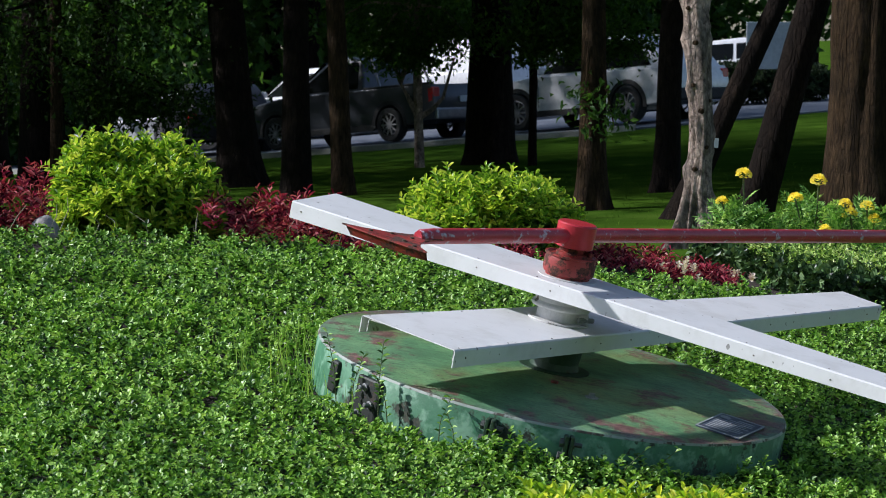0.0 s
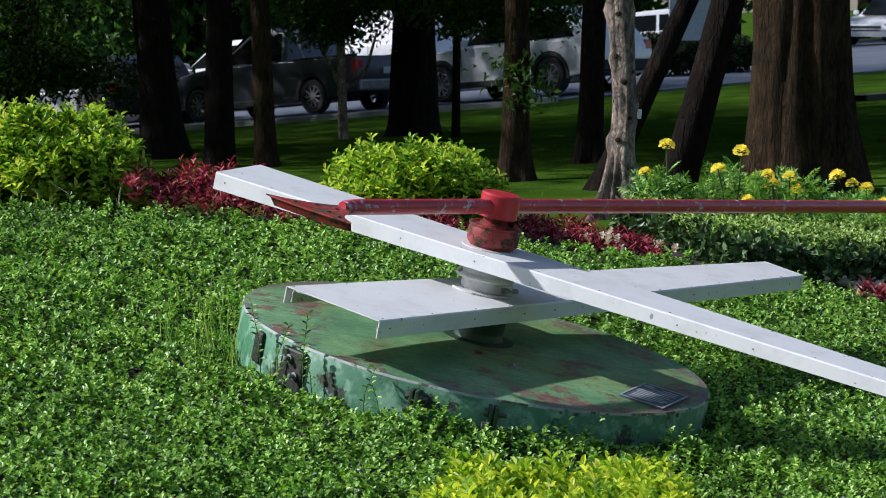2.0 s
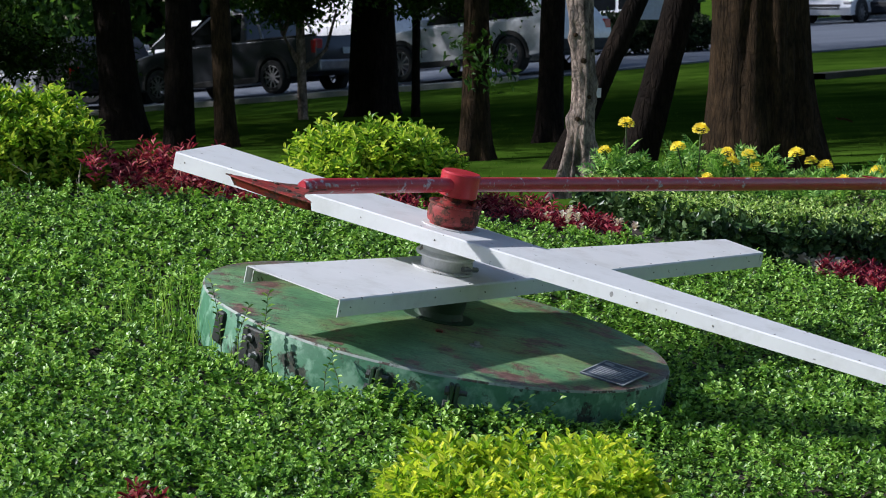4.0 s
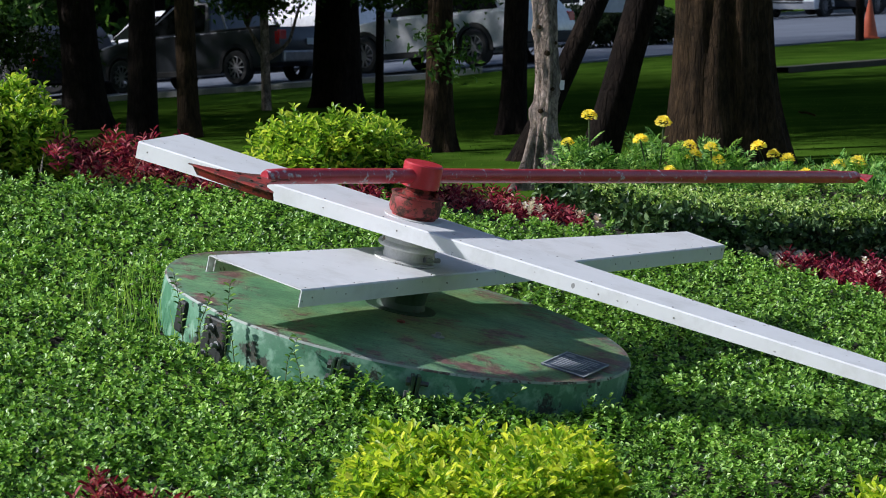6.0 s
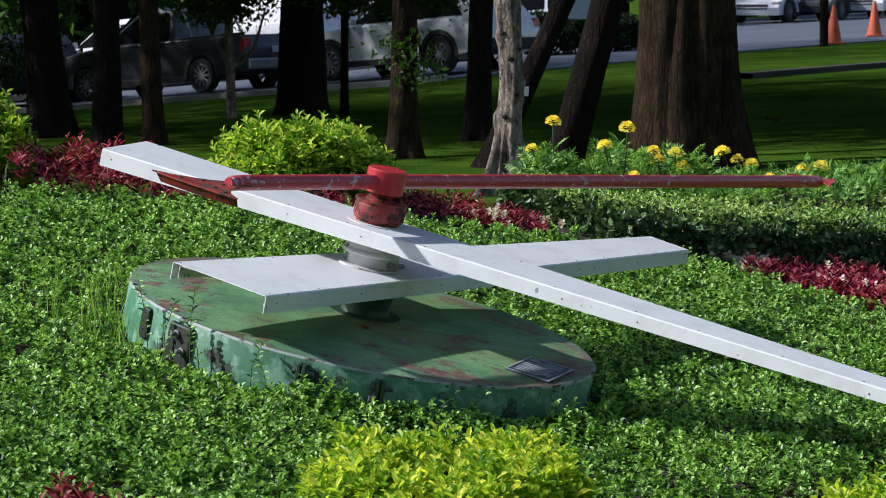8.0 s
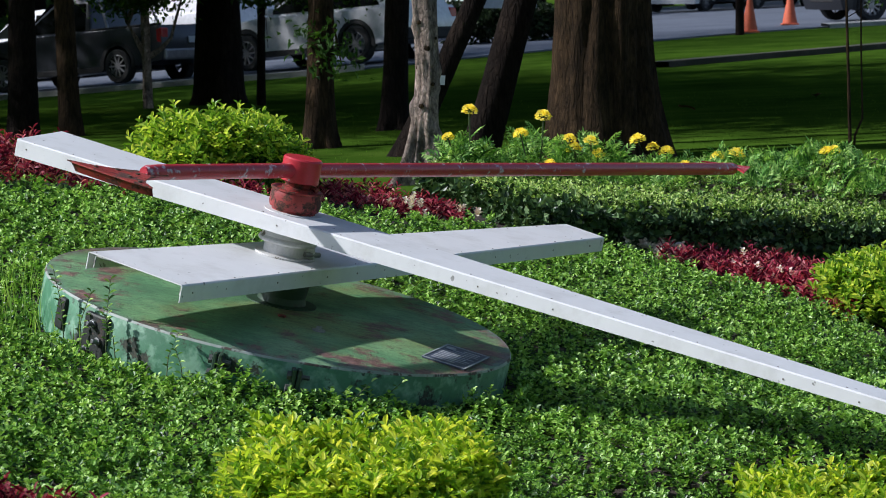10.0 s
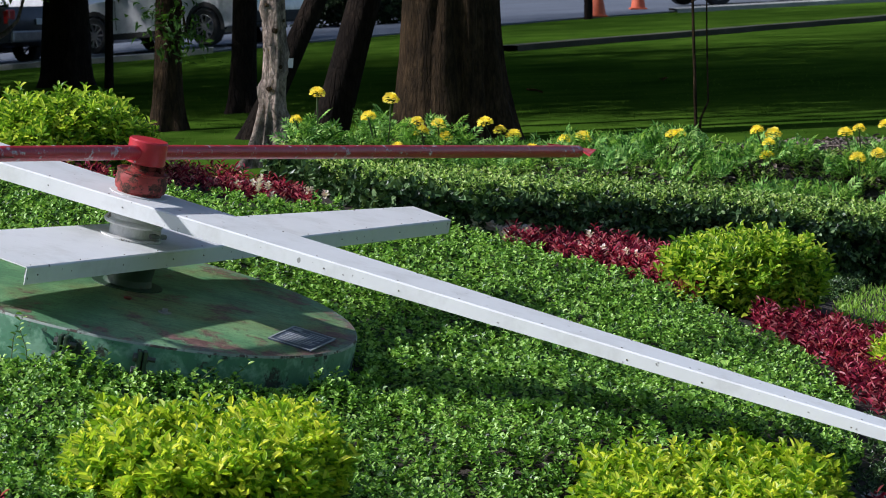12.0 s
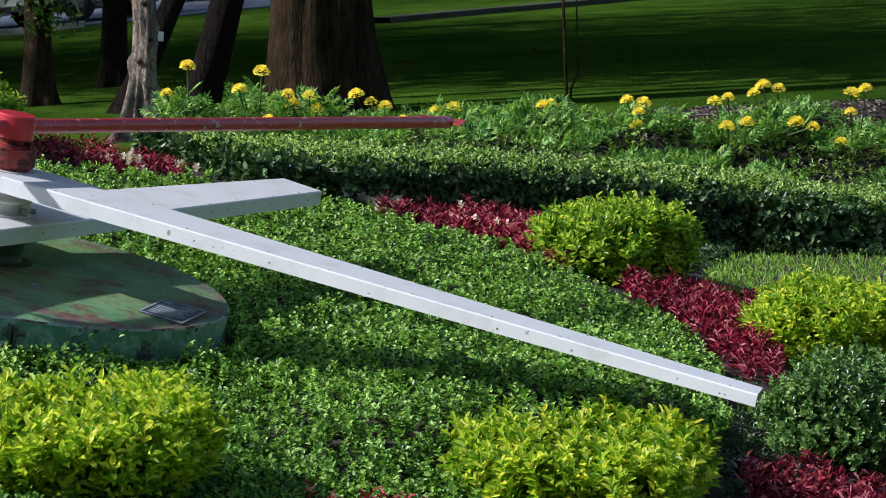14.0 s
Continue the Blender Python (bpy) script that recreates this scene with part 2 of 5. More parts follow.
    fleck = ramp(t, noise_node(t, 120, 3.0, 0.75).outputs[0], [(0.33, (0.45, 0.47, 0.45)), (0.45, (0.95, 0.95, 0.95)), (0.60, (1, 1, 1)), (0.70, (1.5, 1.48, 1.4))])
    c4 = mix(t, "MULTIPLY", 0.9, c4.outputs[0], fleck.outputs[0])
    link(t, c4.outputs[0], b.inputs["Base Color"])
    b.inputs["Roughness"].default_value = 0.5
    skin = mix(t, "ADD", 0.5, chip.outputs[0], noise_node(t, 90, 4.0, 0.7).outputs[0])
    bump(t, b, skin.outputs[0], 0.6, 0.005)
    return m


M_DRUM = drum_material()
M_DRUMSIDE = worn_paint("green_side_paint", ((0.035, 0.15, 0.07), (0.08, 0.24, 0.13)), ((0.015, 0.03, 0.02), (0.06, 0.06, 0.04)), 7, 0.56, 0.5, (0.19, 0.36, 0.24))
M_EDGE = worn_paint("worn_rim_edge", ((0.22, 0.27, 0.23), (0.42, 0.46, 0.42)), ((0.05, 0.06, 0.05), (0.14, 0.09, 0.075)), 9, 0.52, 0.6)
M_REDP = worn_paint("worn_red_paint", ((0.42, 0.02, 0.03), (0.52, 0.04, 0.06)), ((0.44, 0.28, 0.33), (0.70, 0.62, 0.66)), 17, 0.585, 0.34)
M_RUST = worn_paint("rusty_red_paint", ((0.22, 0.018, 0.018), (0.34, 0.045, 0.036)), ((0.025, 0.010, 0.008), (0.13, 0.04, 0.02)), 12, 0.505, 0.45)
M_CAP = worn_paint("red_cap_paint", ((0.42, 0.02, 0.03), (0.52, 0.035, 0.05)), ((0.44, 0.28, 0.33), (0.60, 0.5, 0.54)), 17, 0.66, 0.34)
M_HUBW = worn_paint("aged_white_paint", ((0.55, 0.55, 0.53), (0.68, 0.68, 0.66)), ((0.10, 0.09, 0.07), (0.25, 0.22, 0.18)), 9, 0.6, 0.5)
M_DARKG = worn_paint("dark_green_paint", ((0.018, 0.045, 0.025), (0.032, 0.07, 0.038)), ((0.03, 0.02, 0.015), (0.08, 0.05, 0.03)), 8, 0.6, 0.5)
M_BLACKG = worn_paint("blackened_paint", ((0.008, 0.012, 0.009), (0.016, 0.022, 0.017)), ((0.03, 0.02, 0.015), (0.06, 0.045, 0.03)), 14, 0.58, 0.6)
M_PLAQUE = surface("plaque_metal", [(0.3, (0.07, 0.09, 0.14)), (0.7, (0.13, 0.16, 0.21))], 9, 60, 0.4, 0.2)
M_LETTER = surface("plaque_letter", [(0.3, (0.34, 0.37, 0.40)), (0.7, (0.48, 0.5, 0.52))], 9, 60, 0.5)


def bark(name, dark, light, scale, stretch=0.35, spots_at=2.5, cracks=0.5, patch=0.6):
    m, t, b = nodes_of(name)
    co = t.nodes.new("ShaderNodeTexCoord")
    mp = t.nodes.new("ShaderNodeMapping")
    mp.inputs["Scale"].default_value = (scale, scale, scale * stretch)
    link(t, co.outputs["Object"], mp.inputs[0])
    n = t.nodes.new("ShaderNodeTexNoise")
    n.inputs["Scale"].default_value, n.inputs["Detail"].default_value, n.inputs["Roughness"].default_value = 1.0, 8.0, 0.75
    link(t, mp.outputs[0], n.inputs["Vector"])
    crack = t.nodes.new("ShaderNodeTexVoronoi")
    crack.feature = "DISTANCE_TO_EDGE"
    crack.inputs["Scale"].default_value = 1.3
    shift = mix(t, "ADD", 0.6, mp.outputs[0], n.outputs[1])
    link(t, shift.outputs[0], crack.inputs["Vector"])
    gap = ramp(t, crack.outputs[0], [(0.0, (0.25, 0.25, 0.25)), (0.16, (1, 1, 1))])
    spots = noise_node(t, spots_at, 4.0)
    c = ramp(t, n.outputs[0], [(0.32, dark), (0.66, light)])
    s = ramp(t, spots.outputs[0], [(0.38, (patch, patch, patch * 0.97)), (0.65, (1.15, 1.08, 1.0))])
    out = mix(t, "MULTIPLY", 1.0, c.outputs[0], s.outputs[0])
    out = mix(t, "MULTIPLY", cracks, out.outputs[0], gap.outputs[0])
    link(t, out.outputs[0], b.inputs["Base Color"])
    b.inputs["Roughness"].default_value, b.inputs["Specular IOR Level"].default_value = 0.95, 0.1
    rise = mix(t, "MULTIPLY", cracks, n.outputs[0], gap.outputs[0])
    bump(t, b, rise.outputs[0], 1.0, 0.05)
    return m


M_BARK = bark("brown_bark", (0.016, 0.011, 0.008), (0.088, 0.058, 0.032), 24, 0.22, 4.5, 0.42)
M_BARKL = bark("pale_bark", (0.07, 0.05, 0.042), (0.80, 0.66, 0.58), 22, 0.5, 5.0, 0.4, 0.42)
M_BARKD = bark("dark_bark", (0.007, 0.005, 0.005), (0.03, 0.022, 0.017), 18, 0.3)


# ---- the lie of the land ----
def smooth(a, b, v):
    v = np.clip((v - a) / (b - a), 0, 1)
    return v * v * (3 - 2 * v)


EDGE_X = [-5.0, -3.2, -2.65, -1.67, 0.0, 1.0, 1.9, 3.0, 4.5, 8.0]
EDGE_Y = [13.0, 13.5, 14.3, 15.4, 16.9, 17.2, 17.4, 18.0, 18.3, 18.6]


FALL_X, FALL_Z = [-60, -30, -8.9, -6.2, -4.7, -2.4, -1.7, -1.2, 0.2, 1.7], [-4.1, -2.7, -0.69, -0.42, -0.27, -0.08, 0.0, 0.05, 0.17, 0.268]
ROAD_X = [-60, -30, -14, -8, -6.15, -4.7, -2.4, -1.5, 0.2, 1.74, 4.1, 6.7, 8.1, 12, 40, 90]
ROAD_Y = [110, 76, 61, 55.5, 54, 52.8, 52.0, 51.7, 52.3, 54, 58.2, 62, 63.3, 65.6, 76, 96]


def bed_z(x, y):
    """The sloping face of the flower bed, under the leaves."""
    swell = (0.03 + 0.23 * np.clip(x - 0.3, 0, 2)) * smooth(0.25, 0.8, x) * smooth(2.35, 1.85, x) * smooth(10.25, 10.85, y) * smooth(13.0, 11.7, y)
    return 0.045 - 0.204 * (np.clip(x, -4.5, 3.6) + 0.69) + 0.078 * (np.clip(y, 8.5, 19) - 12.14) + swell


def lawn_z(x, y):
    """The lawn rises gently to the right and falls away with the road on the left."""
    z = 0.2 + 0.04 * np.clip(x, -30, 30)
    far = smooth(37, 46, y)
    return z * (1 - far) + far * np.where(x < 1.7, np.interp(x, FALL_X, FALL_Z), z)


def road_y(x):
    """The near edge of the road, a soft bend."""
    return sum(np.interp(x + d, ROAD_X, ROAD_Y) for d in (-1.2, -0.6, 0.0, 0.6, 1.2)) / 5


def ground_z(x, y):
    x, y = np.asarray(x, float), np.asarray(y, float)
    far = smooth(0.2, 2.0, y - np.interp(x, EDGE_X, EDGE_Y))
    side = np.maximum(smooth(4.5, 9, np.abs(x)), smooth(8.0, 5.0, y))
    z = bed_z(x, y) * (1 - far) + lawn_z(x, y) * far
    return z * (1 - side) + lawn_z(x, y) * side


def part(name, bm, material, parent, label=""):
    """One mesh object under a thing or a part."""
    me = bpy.data.meshes.new(name)
    bm.normal_update()
    bm.to_mesh(me)
    bm.free()
    me.materials.append(material)
    ob = new(name, me)
    ob.parent = parent
    if label:
        ob["label"] = label
    return ob


def thing(name, m, label, category, group="", kind=""):
    ob = new(name)
    ob.matrix_world = m
    ob.empty_display_size = 0.1
    return tagged(ob, label, category, group, kind)


def raw_mesh(name, verts, tris, material, smooth_faces=False):
    me = bpy.data.meshes.new(name)
    verts, tris = np.asarray(verts, np.float32), np.asarray(tris, np.int32)
    me.vertices.add(len(verts))
    me.vertices.foreach_set("co", verts.ravel())
    me.loops.add(tris.size)
    me.loops.foreach_set("vertex_index", tris.ravel())
    me.polygons.add(len(tris))
    me.polygons.foreach_set("loop_start", np.arange(0, tris.size, 3, dtype=np.int32))
    me.polygons.foreach_set("use_smooth", np.full(len(tris), smooth_faces))
    me.update(calc_edges=True)
    me.materials.append(material)
    return me


LEAF = (np.array([(0, 0, 0), (-0.5, 0.36, 0.15), (-0.36, 0.74, 0.12), (0, 1, -0.08), (0.36, 0.74, 0.12), (0.5, 0.36, 0.15)]),
        np.array([(0, 2, 1), (0, 3, 2), (0, 4, 3), (0, 5, 4)]))
LEAF_SMALL = (np.array([(0, 0, 0), (-0.5, 0.5, 0.14), (0, 1, -0.06), (0.5, 0.5, 0.14)]), np.array([(0, 2, 1), (0, 3, 2)]))


def leaves(name, pos, axis, up, length, width, material, form=LEAF):
    """Many leaves as one mesh: base points, the ways they grow, the ways they face, lengths, widths as a share."""
    tv, tf = form
    axis = axis / np.linalg.norm(axis, axis=1, keepdims=True)
    side = np.cross(axis, up)
    side /= np.linalg.norm(side, axis=1, keepdims=True) + 1e-9
    up = np.cross(side, axis)
    length = np.asarray(length)[:, None, None]
    v = pos[:, None, :] + length * (tv[None, :, 0:1] * width * side[:, None] + tv[None, :, 1:2] * axis[:, None] + tv[None, :, 2:3] * up[:, None])
    f = tf[None] + (np.arange(len(pos)) * len(tv))[:, None, None]
    return raw_mesh(name, v.reshape(-1, 3), f.reshape(-1, 3), material)


BLADE = (np.array([(-0.5, 0, 0), (0.5, 0, 0), (-0.42, 0.55, 0.015), (0.42, 0.55, 0.015), (0, 1, -0.08)]), np.array([(0, 1, 3), (0, 3, 2), (2, 3, 4)]))
RNG = np.random.default_rng(7)


def scatter(n):
    a = RNG.uniform(0, 2 * np.pi, n)
    return np.stack([np.cos(a), np.sin(a)], 1)


def field_noise(x, y, scale):
    return (np.sin(x * scale + 1.3 * np.sin(y * scale * 0.7)) + np.sin(y * scale * 1.13 + 1.7 * np.sin(x * scale * 0.6 + 2))
            + 0.6 * np.sin((x + y) * scale * 2.1)) / 2.6


def sprigs(p, d, per, size, spread_out, lift):
    """Each point carries a sprig: leaves in turn round a shoot."""
    n = len(p)
    shoot = d * 0.7 + np.array([0, 0, lift]) + RNG.normal(0, 0.22, (n, 3))
    shoot /= np.linalg.norm(shoot, axis=1, keepdims=True)
    ref = np.cross(shoot, RNG.normal(0, 1, (n, 3)))
    ref /= np.linalg.norm(ref, axis=1, keepdims=True)
    other = np.cross(shoot, ref)
    pos, ax, up, ln = [], [], [], []
    for k in range(per):
        ang = 2.4 * k + RNG.uniform(-0.3, 0.3, n)
        rad = ref * np.cos(ang)[:, None] + other * np.sin(ang)[:, None]
        h = (k / per - 0.5) * size * 1.1
        out = spread_out * (1.15 - 0.6 * k / per)
        pos.append(p + shoot * h)
        ax.append(shoot * 0.6 + rad * out)
        up.append(shoot - rad * 0.4)
        ln.append(size * RNG.uniform(0.7, 1.15, n) * (1.0 - 0.3 * k / per))
    return np.concatenate(pos), np.concatenate(ax), np.concatenate(up), np.concatenate(ln)


# ---- ground, road, path ----
def spread(parts):
    return np.unique(np.concatenate([np.arange(a, b, s) for a, b, s in parts]))


def grid(name, xs, ys, zf, material):
    X, Y = np.meshgrid(xs, ys)
    v = np.stack([X, Y, zf(X, Y)], -1).reshape(-1, 3)
    i = np.arange(len(xs) * len(ys)).reshape(len(ys), len(xs))
    a, b, c, d = i[:-1, :-1].ravel(), i[:-1, 1:].ravel(), i[1:, 1:].ravel(), i[1:, :-1].ravel()
    return raw_mesh(name, v, np.concatenate([np.stack([a, b, c], 1), np.stack([a, c, d], 1)]), material, True)


def lawn_material():
    m, t, b = nodes_of("lawn")
    big, mid, fine = noise_node(t, 0.35, 3.0), noise_node(t, 1.3, 4.0), noise_node(t, 45.0, 3.0)
    c = ramp(t, mid.outputs[0], [(0.3, (0.031, 0.068, 0.008)), (0.55, (0.048, 0.098, 0.011)), (0.75, (0.075, 0.130, 0.018))])
    d = ramp(t, big.outputs[0], [(0.35, (0.7, 0.75, 0.7)), (0.6, (1.1, 1.1, 1.0))])
    e = ramp(t, fine.outputs[0], [(0.3, (0.88, 0.88, 0.88)), (0.7, (1.05, 1.05, 1.05))])
    o = mix(t, "MULTIPLY", 1.0, c.outputs[0], d.outputs[0])
    o = mix(t, "MULTIPLY", 0.9, o.outputs[0], e.outputs[0])
    link(t, o.outputs[0], b.inputs["Base Color"])
    b.inputs["Roughness"].default_value, b.inputs["Specular IOR Level"].default_value = 1.0, 0.0
    bump(t, b, fine.outputs[0], 0.15, 0.02)
    return m


M_LAWN = lawn_material()
ground = new("ground", grid("ground", spread([(-420, -30, 30), (-30, -8, 0.7), (-8, 9, 0.2), (9, 30, 1), (30, 421, 30)]),
                            spread([(-60, 6, 3), (6, 24, 0.2), (24, 48, 1), (48, 62, 0.5), (62, 130, 2), (130, 601, 30)]), lambda x, y: ground_z(x, y), M_LAWN))
ground.data.materials.append(M_SOIL)
for p in ground.data.polygons:
    c = p.center
    if abs(c.x) < 6.2 and 7.5 < c.y < np.interp(c.x, EDGE_X, EDGE_Y) + 2.3:
        p.material_index = 1
tagged(ground, "mown green lawn in the shade of trees", "lawn", kind="structure")

ROAD_AT, ROAD_DIR = Vector((-4.83, 43.5, 0)), Vector((0.66, 0.75, 0)).normalized()
ROAD_OUT = Vector((-ROAD_DIR.y, ROAD_DIR.x, 0))


def strip(name, along, across, lift, material, bottom=0.0, step=1.0, wobble=0.0):
    """A strip beside the road's near edge, from and to along it, from and to across it, laid over the ground."""
    a = np.arange(along[0], along[1] + step, step)
    w = np.linspace(across[0], across[1], max(2, int((across[1] - across[0]) / 0.7) + 1))
    w, dz = np.concatenate([w[:1], w, w[-1:]]), np.concatenate([[bottom], np.full(len(w), lift), [bottom]])
    A, W = np.meshgrid(a, w, indexing="ij")
    W = W + wobble * (np.sin(A * 1.3 + W * 2.0) + 0.7 * np.sin(A * 3.1 + W * 5.0))
    x, y = ROAD_AT.x + ROAD_DIR.x * A + ROAD_OUT.x * W, ROAD_AT.y + ROAD_DIR.y * A + ROAD_OUT.y * W
    v = np.stack([x, y, ground_z(x, y) + dz[None, :]], -1).reshape(-1, 3)
    i = np.arange(A.size).reshape(A.shape)
    p, q, r, t = i[:-1, :-1].ravel(), i[1:, :-1].ravel(), i[1:, 1:].ravel(), i[:-1, 1:].ravel()
    return new(name, raw_mesh(name, v, np.concatenate([np.stack([p, q, r], 1), np.stack([p, r, t], 1)]), material))


def along_road(name, xs, across, lift, material, bottom=-0.2):
    """A strip that follows the bend of the road's near edge, laid over the ground."""
    w = np.linspace(across[0], across[1], max(2, int((across[1] - across[0]) / 0.7) + 1))
    w, dz = np.concatenate([w[:1], w, w[-1:]]), np.concatenate([[bottom], np.full(len(w), lift), [bottom]])
    A, W = np.meshgrid(np.arange(xs[0], xs[1] + 0.25, 0.5), w, indexing="ij")
    y = road_y(A) + W
    v = np.stack([A, y, ground_z(A, y) + dz[None, :]], -1).reshape(-1, 3)
    i = np.arange(A.size).reshape(A.shape)
    p, q, r, t = i[:-1, :-1].ravel(), i[1:, :-1].ravel(), i[1:, 1:].ravel(), i[:-1, 1:].ravel()
    return new(name, raw_mesh(name, v, np.concatenate([np.stack([p, q, r], 1), np.stack([p, r, t], 1)]), material))


tagged(along_road("road", (-58, 85), (0.15, 45.0), 0.03, M_ROAD), "grey asphalt road", "road", kind="structure")
tagged(strip("edging", (4.5, 90), (-6.65, -6.25), 0.085, M_PATH, -0.2, 0.5, 0.05), "low dark stone edging across the lawn", "edging", kind="structure")
tagged(along_road("kerb", (-40, -1.5), (-0.25, 0.15), 0.10, M_KERB), "pale concrete kerb beside the road", "kerb", kind="structure")
tagged(along_road("pavement", (8.1, 40), (-0.5, 1.0), 0.09, M_KERB), "pale concrete pavement beside the road", "pavement", kind="structure")


# ---- the clock ----
O = Vector((-0.690, 12.140, 0.254))
U = Vector((0.980, 0.015, -0.199)).normalized()
NRM = Vector((0.2, -0.076, 0.977)).normalized()
V = NRM.cross(U).normalized()
U = V.cross(NRM)
DIAL = Matrix(((U.x, V.x, NRM.x, O.x), (U.y, V.y, NRM.y, O.y), (U.z, V.z, NRM.z, O.z), (0, 0, 0, 1)))


def lathe(profile, n=48):
    """A turned body from (radius, height) pairs."""
    bm = bmesh.new()
    rings = []
    for r, h in profile:
        rings.append([bm.verts.new((r * math.cos(2 * math.pi * k / n), r * math.sin(2 * math.pi * k / n), h)) for k in range(n)] if r > 1e-6
                     else [bm.verts.new((0, 0, h))])
    for a, b in zip(rings, rings[1:]):
        for k in range(n):
            j = (k + 1) % n
            q = [a[k % len(a)], a[j % len(a)], b[j % len(b)], b[k % len(b)]]
            q = list(dict.fromkeys(q))
            if len(q) > 2:
                bm.faces.new(q)
    bmesh.ops.recalc_face_normals(bm, faces=bm.faces)
    return bm


def sharp(ob, angle=35):
    for p in ob.data.polygons:
        p.use_smooth = True
    ob.data.set_sharp_from_angle(angle=radians(angle))
    return ob


def box(size, at=(0, 0, 0), bevel=0.0, turn=None):
    bm = bmesh.new()
    bmesh.ops.create_cube(bm, size=1)
    bmesh.ops.scale(bm, vec=size, verts=bm.verts)
    if bevel:
        bmesh.ops.bevel(bm, geom=bm.edges[:], offset=bevel, segments=2, affect="EDGES", profile=0.5)
    bmesh.ops.transform(bm, matrix=Matrix.Translation(at) @ (turn or Matrix()), verts=bm.verts)
    return bm


def tube(points, radii, n=14, cap=True):
    """A round body through points."""
    bm = bmesh.new()
    pts = [Vector(p) for p in points]
    rings = []
    for i, p in enumerate(pts):
        d = (pts[min(i + 1, len(pts) - 1)] - pts[max(i - 1, 0)]).normalized()
        a = d.orthogonal().normalized() if abs(d.z) < 0.9 else d.cross(Vector((0, 1, 0))).normalized()
        b = d.cross(a)
        r = radii[i] if hasattr(radii, "__len__") else radii
        rings.append([bm.verts.new(p + (a * math.cos(2 * math.pi * k / n) + b * math.sin(2 * math.pi * k / n)) * r) for k in range(n)])
    for a, b in zip(rings, rings[1:]):
        for k in range(n):
            bm.faces.new((a[k], a[(k + 1) % n], b[(k + 1) % n], b[k]))
    if cap:
        bm.faces.new(rings[0])
        bm.faces.new(rings[-1])
    bmesh.ops.recalc_face_normals(bm, faces=bm.faces)
    return bm


clock = thing("flower_clock", DIAL, "floral clock with white pointers on a worn green steel drum", "clock")
drum = part("drum", lathe([(0, -0.3), (0.99, -0.3), (0.99, -0.006), (0.984, 0.003), (0.85, 0.0095), (0.65, 0.017), (0.4, 0.024), (0.2, 0.027), (0, 0.028)], 96), M_DRUM, clock,
            "green steel drum with flaking paint")
drum.data.materials.append(M_DRUMSIDE)
drum.data.materials.append(M_EDGE)
for p in drum.data.polygons:
    p.material_index = 1 if abs(p.normal.z) < 0.3 else 2 if p.normal.z < 0.9 else 0
sharp(drum)


def channel(length0, length1, width0, width1, top, deep, skew0=0.0, skew1=0.0, gauge=0.004, deep1=None, mid1=0.0):
    """A folded sheet pointer: flat top, two sides turned down, ends open. It runs along x."""
    bm = bmesh.new()
    rows = []
    first = deep
    for s, w, k, deep, mid in ((length0, width0, skew0, first, 0.0), (length1, width1, skew1, deep1 or first, mid1)):
        y0, y1 = mid - w / 2, mid + w / 2
        prof = [(y0, top - deep), (y0, top - 0.006), (y0 + 0.006, top), (y1 - 0.006, top), (y1, top - 0.006), (y1, top - deep),
                (y1 - gauge, top - deep), (y1 - gauge, top - gauge), (y0 + gauge, top - gauge), (y0 + gauge, top - deep)]
        rows.append([bm.verts.new((s + k * y, y, h)) for y, h in prof])
    a, b = rows
    n = len(a)
    for i in range(n):
        bm.faces.new((a[i], a[(i + 1) % n], b[(i + 1) % n], b[i]))
    for r in rows:
        for q in ((0, 1, 8, 9), (1, 2, 3, 4, 7, 8), (4, 5, 6, 7)):
            bm.faces.new([r[i] for i in q])
    bmesh.ops.recalc_face_normals(bm, faces=bm.faces)
    return bm


def turned(ob, degrees, x=0.0, y=0.0):
    ob.matrix_local = pose(x, y, 0, 0, 0, degrees)
    return ob


hour = turned(part("hour_pointer", channel(-1.083, 2.634, 0.503, 0.261, 0.23, 0.07, 0.113, 0.255), M_WHITE, clock, "white sheet-metal hour pointer"), 58.9)
minute = turned(part("minute_pointer", channel(-1.378, 3.385, 0.46, 0.155, 0.415, 0.074, -0.27, -0.23, 0.004, 0.048, -0.02), M_WHITE, clock, "long white sheet-metal minute pointer"), -31.84, -0.020, -0.032)

part("base_column", lathe([(0.15, 0.02), (0.15, 0.031), (0.104, 0.033), (0.098, 0.06), (0.11, 0.15), (0.11, 0.165), (0, 0.165)]), M_DARKG, clock, "dark green column")
turned(part("collar", lathe([(0.128, 0.231), (0.128, 0.238), (0.094, 0.24), (0.094, 0.284), (0.120, 0.287), (0.125, 0.295), (0.122, 0.303), (0.112, 0.312), (0.106, 0.345)]), M_HUBW, clock, "aged white flanged collar"), 0, -0.022, -0.028)
turned(part("base_disc", lathe([(0.120, 0.4155), (0.120, 0.419), (0.09, 0.42)]), M_HUBW, clock, "thin white disc under the bearing"), 0, -0.022, -0.028)
sharp(turned(part("bearing", lathe([(0.092, 0.419), (0.092, 0.426), (0.103, 0.434), (0.108, 0.450), (0.108, 0.485), (0.104, 0.505), (0.110, 0.507), (0.110, 0.514), (0.100, 0.515), (0.095, 0.508), (0.05, 0.508)]), M_RUST, clock, "rusty red bearing ring"), 0, -0.022, -0.028))
sharp(turned(part("neck", lathe([(0.066, 0.508), (0.066, 0.522), (0.050, 0.526), (0.054, 0.546)]), M_RUST, clock, "rusted neck under the cap"), 0, -0.022, -0.03))
